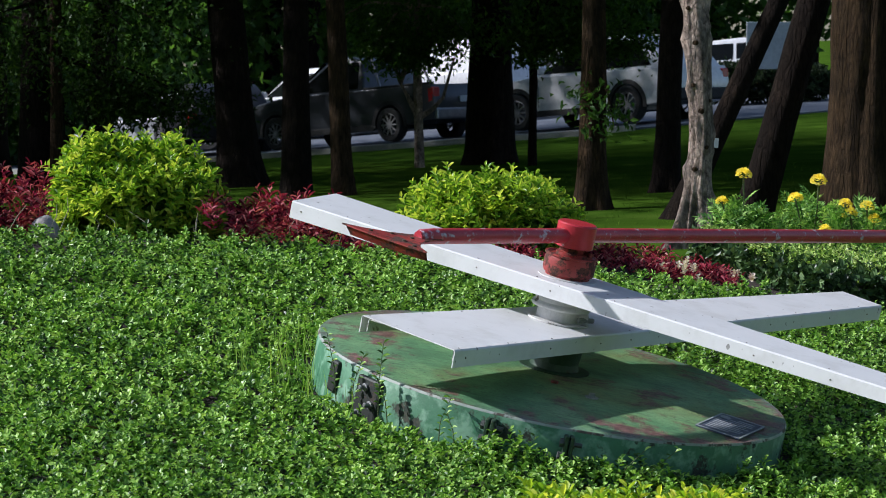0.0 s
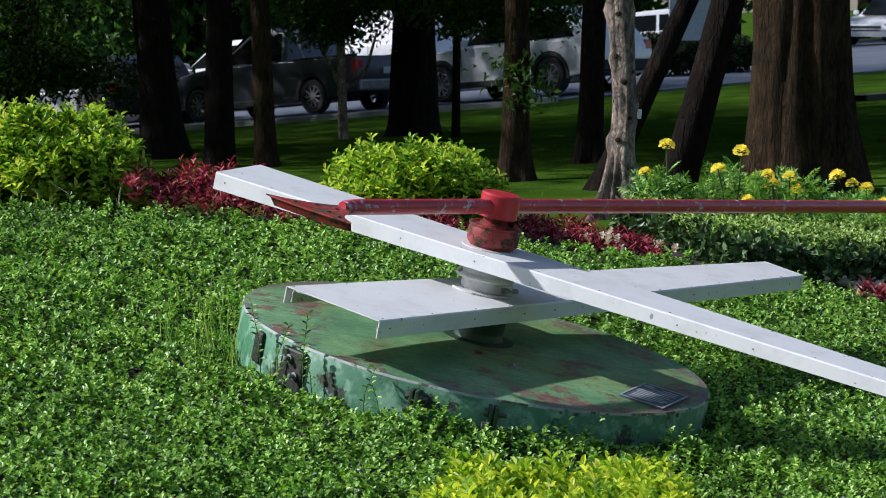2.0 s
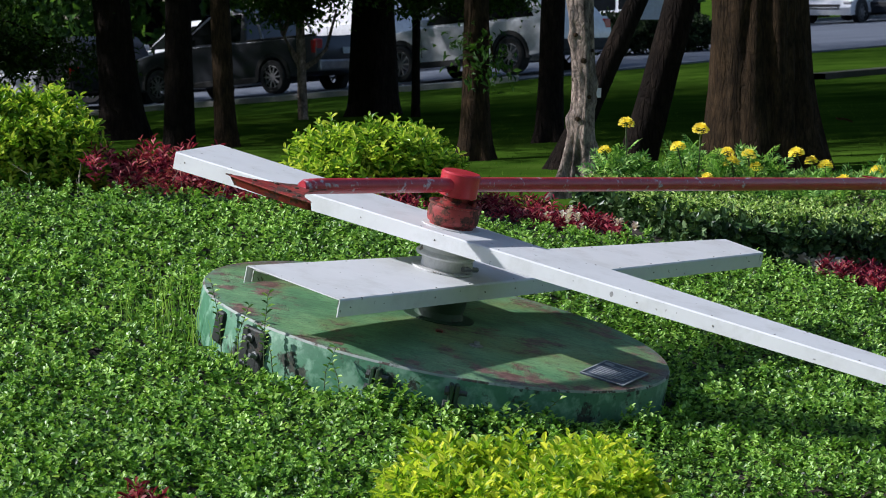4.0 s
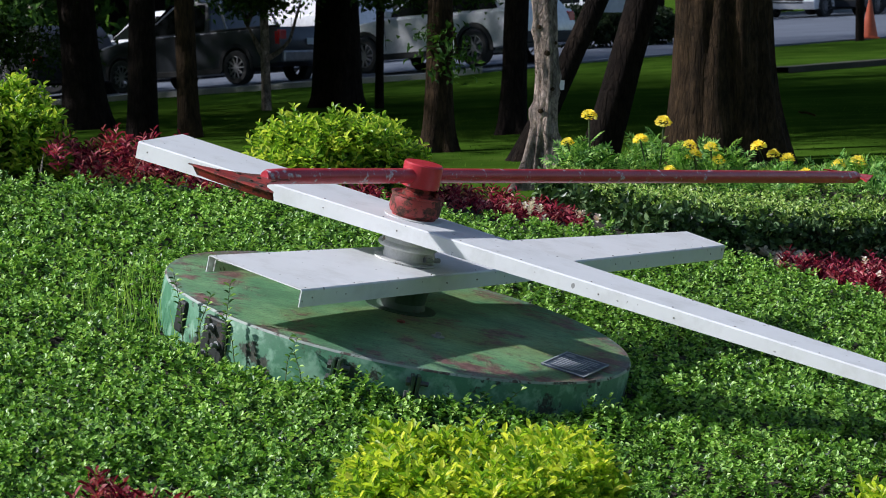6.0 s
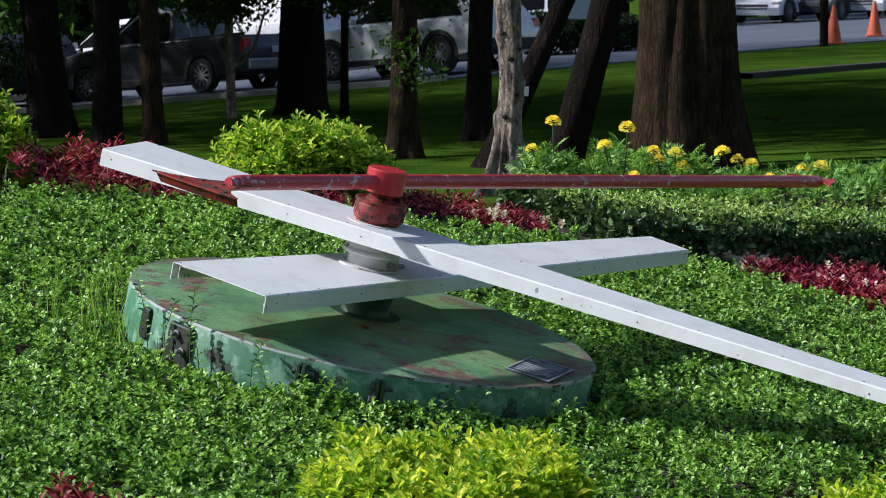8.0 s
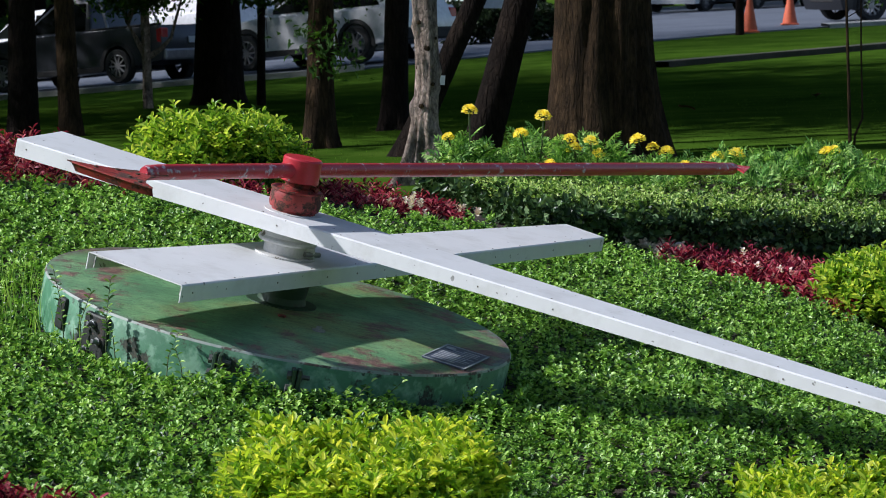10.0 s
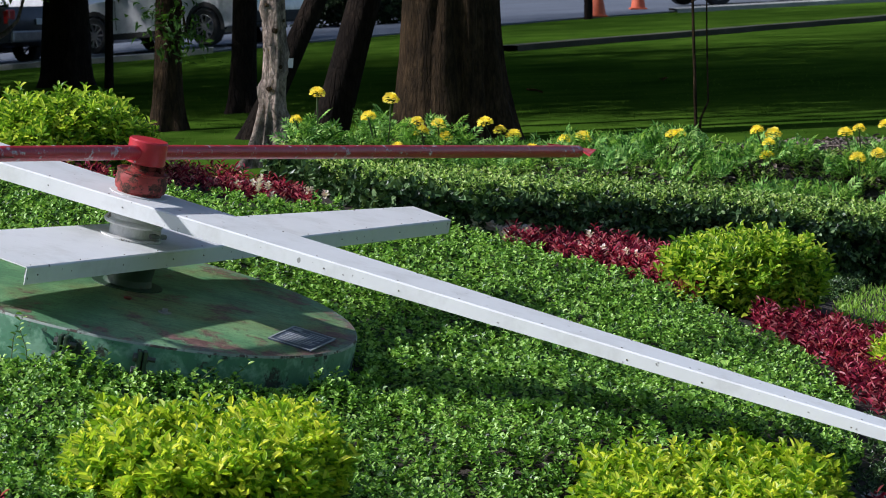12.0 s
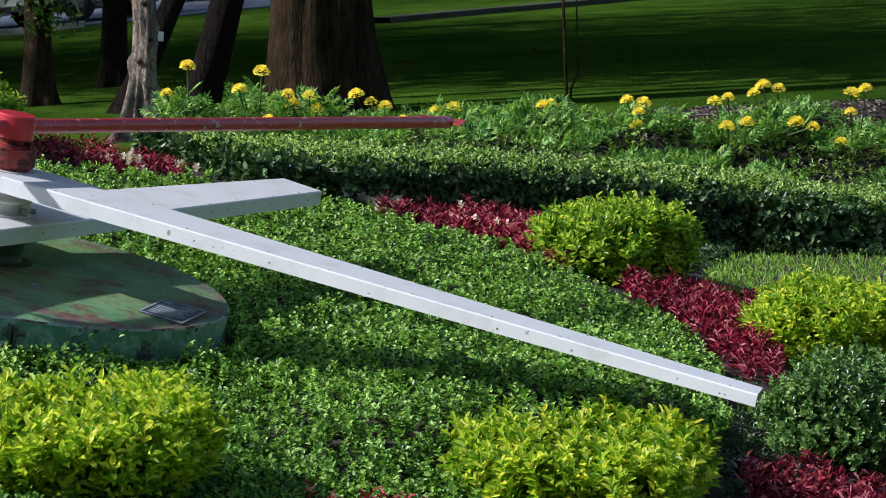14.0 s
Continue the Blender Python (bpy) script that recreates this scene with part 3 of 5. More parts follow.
second = turned(part("second_pointer", tube([(-0.985, 0, 0.585), (-0.965, 0, 0.586), (-0.90, 0, 0.588), (0, 0, 0.594), (3.58, 0, 0.60), (3.60, 0, 0.60)], (0.022, 0.030, 0.031, 0.031, 0.031, 0.026), 20), M_REDP, clock, "red painted pipe with worn patches"), 54.0, -0.022, -0.03)
sharp(second)
cap = part("hub_cap", lathe([(0.070, 0.545), (0.082, 0.550), (0.082, 0.642), (0.077, 0.648), (0, 0.65)]), M_CAP, clock, "round red hub cap")
turned(cap, 0, -0.022, -0.03)
sharp(cap)


def plate(outline, thick, z):
    bm = bmesh.new()
    lo = [bm.verts.new((x, y, z)) for x, y in outline]
    hi = [bm.verts.new((x, y, z + thick)) for x, y in outline]
    bm.faces.new(lo[::-1])
    bm.faces.new(hi)
    n = len(lo)
    for i in range(n):
        bm.faces.new((lo[i], lo[(i + 1) % n], hi[(i + 1) % n], hi[i]))
    return bm


TAIL = [(x - 0.23, y) for x, y in ((-0.62, -0.028), (-0.70, -0.036), (-0.78, -0.06), (-0.85, -0.10), (-0.91, -0.155), (-0.95, -0.225), (-0.958, -0.15), (-0.962, -0.075),
        (-0.964, 0.0), (-0.962, 0.075), (-0.958, 0.15), (-0.95, 0.225), (-0.91, 0.155), (-0.85, 0.10), (-0.78, 0.06), (-0.70, 0.036), (-0.62, 0.028))]
part("tail_plate", plate(TAIL, 0.006, 0.578), M_RUST, second, "flat rusted anchor-shaped tail plate")
rim = bmesh.new()
edge_a = [rim.verts.new((x * 0.995, y * 0.92, 0.577)) for x, y in TAIL[5:12]]
edge_b = [rim.verts.new((x * 0.975, y * 0.88, 0.543)) for x, y in TAIL[5:12]]
edge_c = [rim.verts.new((x * 0.965, y * 0.88, 0.543)) for x, y in TAIL[5:12]]
edge_d = [rim.verts.new((x * 0.985, y * 0.92, 0.577)) for x, y in TAIL[5:12]]
for p, q in ((edge_a, edge_b), (edge_b, edge_c), (edge_c, edge_d)):
    for i in range(6):
        rim.faces.new((p[i], p[i + 1], q[i + 1], q[i]))
bmesh.ops.recalc_face_normals(rim, faces=rim.faces)
part("tail_rim", rim, M_RUST, second)
for bx, by in ((-1.08, 0.05), (-1.13, -0.06), (-1.15, 0.10), (-1.04, -0.02), (-1.16, -0.14)):
    part("bolt_head", lathe([(0.009, 0.583), (0.009, 0.589), (0, 0.590)], 8), M_TWIG, second).matrix_local = pose(bx, by, 0)
part("arrow_tip", plate([(3.48, 0.13), (3.58, 0.02), (3.58, -0.02), (3.48, -0.13), (3.77, 0.0)], 0.006, 0.605), M_REDP, second)



def drum_clamp(angle, gap, tall):
    """Two lugs on the drum's side drawn together by bolts."""
    ob = part("clamp", box((0.05, 0.016, tall), (1.008, -gap / 2, -0.02 - tall / 2), 0.004), M_DARKG, clock, "dark bolted clamp on the drum's side")
    ob.matrix_local = pose(0, 0, 0, 0, 0, angle)
    part("lug", box((0.05, 0.016, tall), (1.008, gap / 2, -0.02 - tall / 2), 0.004), M_DARKG, ob)
    for k in range(2):
        bolt = part("bolt", lathe([(0, -gap - 0.03), (0.010, -gap - 0.03), (0.010, -gap * 0.5 - 0.012), (0.018, -gap * 0.5 - 0.012), (0.018, -gap * 0.5), (0.008, -gap * 0.5), (0.008, gap * 0.5 + 0.01), (0.018, gap * 0.5 + 0.01), (0.018, gap * 0.5 + 0.024), (0, gap * 0.5 + 0.024)], 6), M_OLDIRON, ob)
        bolt.matrix_local = Matrix.Translation((1.014, 0, -0.05 - tall * 0.45 * k)) @ pose(0, 0, 0, 90, 0, 0)


def drum_plate(angle, wide, tall, studs):
    """A blackened plate on the drum's side, held by studs with pale worn ends; without studs it stands for a slot."""
    ob = part("side_plate", box((0.03, wide, tall), (0.992, 0, -0.02 - tall / 2), 0.010), M_BLACKG, clock, "blackened plate bolted to the drum's side")
    ob.matrix_local = pose(0, 0, 0, 0, 0, angle)
    for y, z in studs:
        stud = part("stud", lathe([(0.017, 0.0), (0.017, 0.012), (0.010, 0.013), (0.010, 0.034), (0.007, 0.037), (0, 0.037)], 8), M_STEEL, ob)
        stud.matrix_local = Matrix.Translation((1.005, y, z)) @ pose(0, 0, 0, 0, 90, 0)


drum_plate(-133.0, 0.14, 0.20, ((-0.01, -0.06), (0.035, -0.12), (-0.03, -0.17)))
# Plain black plate standing in for the dark slot opening here.
drum_plate(-148.0, 0.07, 0.13, ())
for angle, gap, tall in ((-100.0, 0.022, 0.12), (-82.5, 0.022, 0.12), (60.0, 0.022, 0.10)):
    drum_clamp(angle, gap, tall)

plaque = part("plaque", box((0.19, 0.32, 0.006), (0, 0, 0.007), 0.002), M_PLAQUE, clock, "dark blue-grey metal plaque with worn lettering")
plaque.matrix_local = Matrix.Translation((0.748, -0.375, 0.0085)) @ pose(0, 0, 0, 1.1, 2.2, -19)
for k, (w, dx) in enumerate(((0.07, 0.03), (0.11, 0.01), (0.15, 0.0), (0.13, -0.01), (0.15, 0.0), (0.12, -0.01), (0.15, 0.0), (0.14, 0.0), (0.10, -0.02))):
    part("line", box((w, 0.010, 0.0012), (dx, 0.115 - 0.028 * k, 0.0108)), M_LETTER, plaque)
for bw, bh, bx, by in ((0.19, 0.007, 0, 0.1565), (0.19, 0.007, 0, -0.1565), (0.007, 0.306, 0.0915, 0), (0.007, 0.306, -0.0915, 0)):
    part("border", box((bw, bh, 0.002), (bx, by, 0.0112)), M_LETTER, plaque)
part("crest", lathe([(0.022, 0.0105), (0.022, 0.012), (0, 0.012)], 20), M_LETTER, plaque).matrix_local = Matrix.Translation((-0.06, 0.11, 0))
part("eye_bolt", lathe([(0.028, 0.003), (0.028, 0.008), (0.012, 0.010), (0.012, 0.022), (0, 0.022)], 14), M_STEEL, clock).matrix_local = pose(0.18, -0.42, 0.019)
part("bolt_head", lathe([(0.016, 0.003), (0.016, 0.012), (0, 0.012)], 6), M_RUST, clock).matrix_local = pose(0.02, -0.30, 0.022)
part("collar_clamp", box((0.05, 0.035, 0.045), (0.075, -0.055, 0.262), 0.006), M_HUBW, clock, "rusted clamp block on the collar")
part("clamp_bolt", tube([(0.06, -0.09, 0.26), (0.12, -0.04, 0.26)], 0.011, 8), M_STEEL, clock)
part("wire_loop", tube([(0.112 * math.cos(a), 0.112 * math.sin(a), 0.145 + 0.012 * math.sin(3 * a)) for a in (k * 0.3 for k in range(22))], 0.004, 6), M_STEEL, clock)
for a in (200, 320):
    part("neck_bolt", tube([(0.04, 0, 0.527), (0.078, 0, 0.527)], 0.011, 8), M_RUST, clock).matrix_local = pose(0, 0, 0, 0, 0, a)

RIVET = lathe([(0.0034, -0.001), (0.0032, 0.0015), (0, 0.002)], 8)
rivet_mesh = bpy.data.meshes.new("rivet")
RIVET.to_mesh(rivet_mesh)
RIVET.free()
rivet_mesh.materials.append(M_TWIG)


def rivets(pointer, s0, s1, w0, w1, top, step, mid1=0.0):
    k = 0
    s = s0 + 0.05
    while s < s1 - 0.03:
        w = w0 + (w1 - w0) * (s - s0) / (s1 - s0)
        mid = mid1 * (s - s0) / (s1 - s0)
        for side in (-1, 1):
            r = new("rivet", rivet_mesh)
            r.parent = pointer
            r.matrix_local = pose(s + 0.03 * math.sin(7 * s + side), mid + side * (w / 2 - 0.02), top)
            q = new("rivet", rivet_mesh)
            q.parent = pointer
            q.matrix_local = Matrix.Translation((s + 0.07 * math.sin(5 * s + 2), mid + side * w / 2, top - 0.035)) @ pose(0, 0, 0, -90 * side, 0, 0)
        s += step
        k += 1


rivets(hour, -1.083, 2.634, 0.503, 0.261, 0.23, 0.31)
rivets(minute, -1.378, 3.385, 0.46, 0.155, 0.415, 0.33, -0.02)
scuff = part("scuff", lathe([(0.016, 0), (0.014, 0.0012), (0, 0.0015)], 9), M_KERB, minute, "grey scuffed dent")
scuff.matrix_local = Matrix.Translation((0.9, -0.1665, 0.382)) @ pose(0, 0, 0, 90, 0, 0)
part("inner_flange", channel(-1.06, 2.60, 0.425, 0.205, 0.225, 0.05), M_HUBW, hour)


# ---- ground cover of the dial ----
def inside(px, py, poly):
    hit = np.zeros(len(px), bool)
    for (x0, y0), (x1, y1) in zip(poly, poly[1:] + poly[:1]):
        c = ((y0 > py) != (y1 > py)) & (px < (x1 - x0) * (py - y0) / (y1 - y0 + 1e-12) + x0)
        hit ^= c
    return hit


BED = [(-3.9, 12.4), (-3.33, 13.4), (-2.68, 14.15), (-1.72, 15.2), (-0.8, 15.8), (0.05, 16.2), (1.0, 16.4), (1.9, 16.0), (2.25, 15.4), (2.61, 14.7), (2.69, 13.8),
       (2.5, 12.5), (2.1, 11.3), (1.4, 9.9), (0.6, 8.9), (-0.6, 8.2), (-2.4, 8.0), (-3.9, 8.6)]


def on_drum(x, y, r):
    d = np.stack([x - O.x, y - O.y, bed_z(x, y) + 0.205 - O.z], 1)
    return np.hypot(d @ np.array(U), d @ np.array(V)) < r


LEAF_MID = (np.array([(0, 0, 0), (-0.5, 0.48, 0.15), (0, 1, -0.1), (0.5, 0.48, 0.15), (0, 0.55, 0.0)]), np.array([(0, 4, 1), (1, 4, 2), (2, 4, 3), (3, 4, 0)]))


def ground_cover(n):
    x, y = RNG.uniform(-3.9, 2.8, n), RNG.uniform(8.0, 16.5, n)
    keep = inside(x, y, BED) & ~on_drum(x, y, 1.0)
    x, y = x[keep], y[keep]
    n = len(x)
    thick = field_noise(x + 1, y + 2, 48) + 0.7 * field_noise(x + 4, y, 91) > -0.3 - 0.6 * smooth(11.0, 10.0, y)
    x, y = x[thick], y[thick]
    n = len(x)
    lump = 0.022 * field_noise(x, y, 7) + 0.026 * field_noise(x + 3, y, 22) + 0.032 * field_noise(x, y + 5, 57)
    z = bed_z(x, y) + 0.085 + lump - 0.085 * RNG.uniform(0, 1, n) ** 1.3 + 0.04 * (RNG.uniform(0, 1, n) > 0.985)
    du, dv = (x - O.x) * U.x + (y - O.y) * U.y, (x - O.x) * V.x + (y - O.y) * V.y
    z -= np.exp(-((np.hypot(du, dv) - 1.0) / 0.14) ** 2) * 0.13 * smooth(-0.05, -0.75, du) * smooth(0.5, -0.1, dv)
    m = 1100
    a, r = RNG.uniform(np.pi, 2 * np.pi, m), 1.03 + 0.10 * RNG.uniform(0, 1, m)
    rx, ry = O.x + U.x * r * np.cos(a) + V.x * r * np.sin(a), O.y + U.y * r * np.cos(a) + V.y * r * np.sin(a)
    x, y = np.concatenate([x, rx]), np.concatenate([y, ry])
    z = np.concatenate([z, bed_z(rx, ry) + 0.075 - 0.11 * smooth(0.0, -0.7, np.cos(a)) + RNG.uniform(0, 1, m) ** 2 * 0.11 * (0.5 + 0.6 * field_noise(rx, ry, 14)).clip(0.1, 1)])
    n += m
    tilt = np.stack([RNG.normal(0, 0.4, n), RNG.normal(0, 0.4, n), np.ones(n)], 1)
    pos, ax, up, ln = sprigs(np.stack([x, y, z], 1), tilt, 5, 0.0295, 1.1, 0.3)
    return leaves("ground_cover", pos, ax, up, ln, 0.74, M_COVER, LEAF)


tagged(new("ground_cover", ground_cover(112000)), "low clipped glossy green ground cover of small leaves", "ground cover", kind="stuff")


# ---- clipped golden bushes ----
def dome(n, half, height, power=2.6, low=0.0):
    """Points and outward ways on a rounded, flat-topped bush that stands on its base."""
    a, u = RNG.uniform(0, 2 * np.pi, n), RNG.uniform(low, 1, n)
    e = np.arcsin(u)
    c, s = np.cos(e) ** (2 / power), np.sin(e) ** (2 / power)
    ca, sa = np.cos(a), np.sin(a)
    p = np.stack([half * c * ca, half * c * sa, height * s], 1)
    d = np.stack([np.cos(e) * ca, np.cos(e) * sa, np.sin(e) * 0.9 + 0.1], 1)
    return p, d


def mesh_part(name, me, parent, label=""):
    ob = new(name, me)
    ob.parent = parent
    if label:
        ob["label"] = label
    return ob


def bush(name, x, y, top, half, material, label, count=1500, size=0.062, share=0.42, per=7, lift=0.45, power=2.6, group="", lump=0.05, inner=None):
    z = float(ground_z(x, y)) - 0.03
    h = top - z
    ob = thing(name, pose(x, y, z), label, "bush", group)
    p, d = dome(count, half, h, power)
    wave = 1 + lump * field_noise(p[:, 0] * 3 + x, p[:, 1] * 3 + p[:, 2] * 4 + y, 3)
    p *= wave[:, None]
    p[:, :2] *= (0.76 + 0.24 * smooth(0.0, 0.55, p[:, 2] / h))[:, None]
    p += d * (RNG.uniform(-0.05, 0.03, count) + 0.05 * (RNG.uniform(0, 1, count) > 0.88))[:, None]
    pos, ax, up, ln = sprigs(p, d, per, size, 0.8, lift)
    mesh_part("foliage", leaves("foliage", pos, ax, up, ln, share, material), ob)
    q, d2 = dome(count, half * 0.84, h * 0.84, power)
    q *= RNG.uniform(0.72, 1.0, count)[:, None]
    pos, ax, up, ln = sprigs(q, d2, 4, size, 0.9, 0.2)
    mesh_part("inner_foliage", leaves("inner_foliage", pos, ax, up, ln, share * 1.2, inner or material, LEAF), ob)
    bm = bmesh.new()
    for k in range(16):
        a, e = k * 2.4, 0.35 + 0.6 * ((k * 7) % 16) / 16
        tip = Vector((half * 0.8 * math.cos(a) * math.cos(e), half * 0.8 * math.sin(a) * math.cos(e), h * 0.85 * math.sin(e) + 0.05))
        one = tube([(0.02 * math.cos(a), 0.02 * math.sin(a), 0), tip * 0.5 + Vector((0, 0, 0.03)), tip], (0.012, 0.008, 0.004), 6, False)
        me = bpy.data.meshes.new("branch")
        one.to_mesh(me)
        one.free()
        bm.from_mesh(me)
        bpy.data.meshes.remove(me)
    part("branches", bm, M_TWIG, ob)
    return ob


GOLD = "rounded clipped bush of yellow-green leaves in the flower bed"
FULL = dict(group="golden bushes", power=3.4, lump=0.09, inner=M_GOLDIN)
bush("golden_bush", -2.98, 14.8, 1.09, 0.41, M_GOLD, GOLD, 1150, 0.062, 0.44, lift=0.6, **FULL)
bush("golden_bush", -1.28, 16.4, 0.84, 0.455, M_GOLD, GOLD, 1150, 0.062, 0.44, lift=0.6, **FULL)
bush("golden_bush", -0.27, 9.6, 0.075, 0.44, M_GOLDY, GOLD, 1350, 0.058, 0.46, lift=0.9, **dict(FULL, lump=0.14, power=4.2))
bush("golden_bush", 1.52, 10.4, -0.21, 0.44, M_GOLDY, GOLD, 1300, 0.058, 0.46, lift=0.9, **dict(FULL, lump=0.15, power=4.2))
bush("golden_bush", 2.52, 16.1, 0.07, 0.45, M_GOLD, GOLD, 1150, 0.062, 0.44, lift=0.6, **FULL)
bush("golden_bush", 3.41, 14.5, -0.215, 0.42, M_GOLDY, GOLD, 1300, 0.056, 0.45, lift=0.6, **FULL)
bush("green_bush", 3.02, 12.35, -0.265, 0.42, M_SHRUB, "loose dark green small-leaved bush beside the pointer's end", 1700, 0.035, 0.66, 6, 0.4, 2.8, lump=0.16, inner=M_HEDGE)


# ---- crimson bedding ----
def bedding(name, poly, n, tall, material, label, size=0.056, share=0.10, form=LEAF, clear=None):
    xs, ys = [p[0] for p in poly], [p[1] for p in poly]
    x, y = RNG.uniform(min(xs), max(xs), n), RNG.uniform(min(ys), max(ys), n)
    k = inside(x, y, poly)
    if clear:
        k &= ~((np.abs(x - clear[0]) < clear[2]) & (y < clear[1]))
    k = k & (field_noise(x, y, 26) + 0.5 * field_noise(x + 2, y, 61) > -0.42)
    x, y = x[k], y[k]
    n = len(x)
    height = tall * (0.85 + 0.25 * field_noise(x, y, 11) + RNG.uniform(-0.25, 0.2, n))
    p = np.stack([x, y, ground_z(x, y) + np.maximum(0.02, height - np.abs(RNG.normal(0, 0.05, n)))], 1)
    pos, ax, up, ln = sprigs(p, np.tile(np.array([[0.0, 0, 1.0]]), (n, 1)), 7, size, 0.9, 0.25)
    return tagged(new(name, leaves(name, pos, ax, up, ln, share, material, form)), label, "bedding plants", kind="stuff")


RED = "crimson narrow-leaved bedding plants massed along the bed's edge"
bedding("crimson_bedding", [(-4.6, 13.2), (-3.4, 13.4), (-2.6, 14.2), (-1.95, 14.85), (-1.95, 16.0), (-2.2, 16.0), (-3.0, 15.3), (-4.6, 14.4)], 4700, 0.24, M_RED, RED, clear=(-3.0, 14.8, 0.42))
bedding("crimson_bedding", [(-1.95, 14.85), (-1.6, 15.2), (-0.9, 15.85), (-1.0, 16.0), (-1.5, 15.8), (-1.95, 15.7)], 900, 0.11, M_RED, RED)
bedding("crimson_bedding", [(-4.7, 13.5), (-3.22, 13.85), (-3.38, 14.5), (-3.42, 15.0), (-3.7, 15.4), (-4.7, 15.2)], 2400, 0.30, M_RED, RED)
bedding("crimson_bedding", [(-0.8, 16.1), (-0.3, 16.3), (0.06, 16.4), (0.12, 16.6), (-0.1, 17.0), (-0.8, 16.8)], 480, 0.09, M_RED, RED)
bedding("crimson_bedding", [(1.2, 16.5), (1.9, 16.15), (2.2, 15.7), (2.4, 16.3), (2.5, 17.2), (1.9, 17.2)], 2000, 0.12, M_RED, RED)
bedding("crimson_bedding", [(2.4, 15.3), (2.7, 14.6), (2.78, 13.7), (2.95, 13.6), (3.1, 14.4), (3.45, 15.3), (3.35, 15.8), (2.7, 15.6)], 2400, 0.14, M_RED, RED)
bedding("crimson_bedding", [(-1.5, 8.5), (-1.45, 8.95), (-1.2, 9.05), (-0.9, 8.95), (-0.85, 8.5)], 600, 0.14, M_RED, RED)
bedding("crimson_bedding", [(2.15, 10.6), (2.35, 11.2), (2.9, 11.4), (3.4, 11.2), (3.2, 10.6)], 1100, 0.19, M_RED, RED)
bedding("crimson_bedding", [(0.5, 9.45), (0.5, 9.7), (1.0, 9.8), (1.1, 9.5)], 160, 0.13, M_RED, RED)
WHITE = "small white-leaved plants among the crimson bedding"
bedding("white_bedding", [(1.0, 16.55), (1.35, 16.5), (1.45, 16.75), (1.1, 16.9)], 200, 0.09, M_PALE, WHITE, 0.05, 0.9)
bedding("white_bedding", [(-0.4, 16.3), (0.18, 16.4), (0.2, 16.6), (-0.3, 16.6)], 24, 0.13, M_PALE, WHITE, 0.036, 0.8)
bedding("white_bedding", [(1.5, 16.35), (2.0, 16.2), (2.2, 16.4), (1.7, 16.6)], 34, 0.15, M_PALE, WHITE, 0.036, 0.8)


bedding("dark_bedding", [(1.75, 10.6), (2.55, 12.6), (2.72, 13.6), (2.95, 13.4), (2.75, 12.2), (2.45, 11.1), (2.1, 10.5)], 1500, 0.05, M_HEDGE, "low dark green leaves between the bushes", 0.035, 0.5)
bedding("dark_bedding", [(2.9, 16.3), (3.0, 17.6), (3.5, 18.1), (6.4, 17.95), (6.4, 17.65), (4.3, 17.68), (3.55, 17.8), (3.3, 17.2)], 6500, 0.055, M_HEDGE, "low dark green leaves at the hedge's foot", 0.035, 0.5)


def grass(name, poly, n, tall, label, lean=0.35, width=0.09):
    xs, ys = [p[0] for p in poly], [p[1] for p in poly]
    x, y = RNG.uniform(min(xs), max(xs), n), RNG.uniform(min(ys), max(ys), n)
    k = inside(x, y, poly)
    x, y = x[k], y[k]
    n = len(x)
    d = scatter(n) * RNG.uniform(0, lean * 2, n)[:, None]
    ax = np.stack([d[:, 0], d[:, 1], np.ones(n)], 1)
    up = np.stack([-d[:, 1], d[:, 0], np.zeros(n)], 1) + RNG.normal(0, 0.5, (n, 3))
    return tagged(new(name, leaves(name, np.stack([x, y, ground_z(x, y)], 1), ax, up, tall * RNG.uniform(0.5, 1.1, n), width, M_GRASS, BLADE)), label, "grass", kind="stuff")


M_TURF = leaf_material("turf_blade", [(0.03, 0.075, 0.006), (0.05, 0.12, 0.010), (0.10, 0.19, 0.02)], 0.8, 0.3, gloss=0.1)
turf = grass("lawn_grass", [(-2.5, 19.5), (-2.5, 33), (7.0, 34), (7.5, 24), (6.5, 21.0), (2.5, 20.9), (-0.6, 19.0)], 9000, 0.026, "short uneven blades of the mown lawn", 0.6, 0.16)
turf.data.materials[0] = M_TURF
grass("grass", [(2.9, 15.6), (3.1, 16.6), (3.35, 17.4), (3.55, 17.82), (4.3, 17.72), (6.0, 17.7), (6.0, 14.8), (3.9, 14.9), (3.6, 15.4)], 16000, 0.045, "bright green grass strip below the hedge", 0.7, 0.22)
grass("grass", [(-1.95, 11.6), (-2.05, 12.4), (-1.75, 12.75), (-1.62, 12.2), (-1.6, 11.6), (-1.35, 11.2), (-1.5, 11.0)], 380, 0.22, "thin tall grass blades growing beside the drum", 0.22, 0.022)


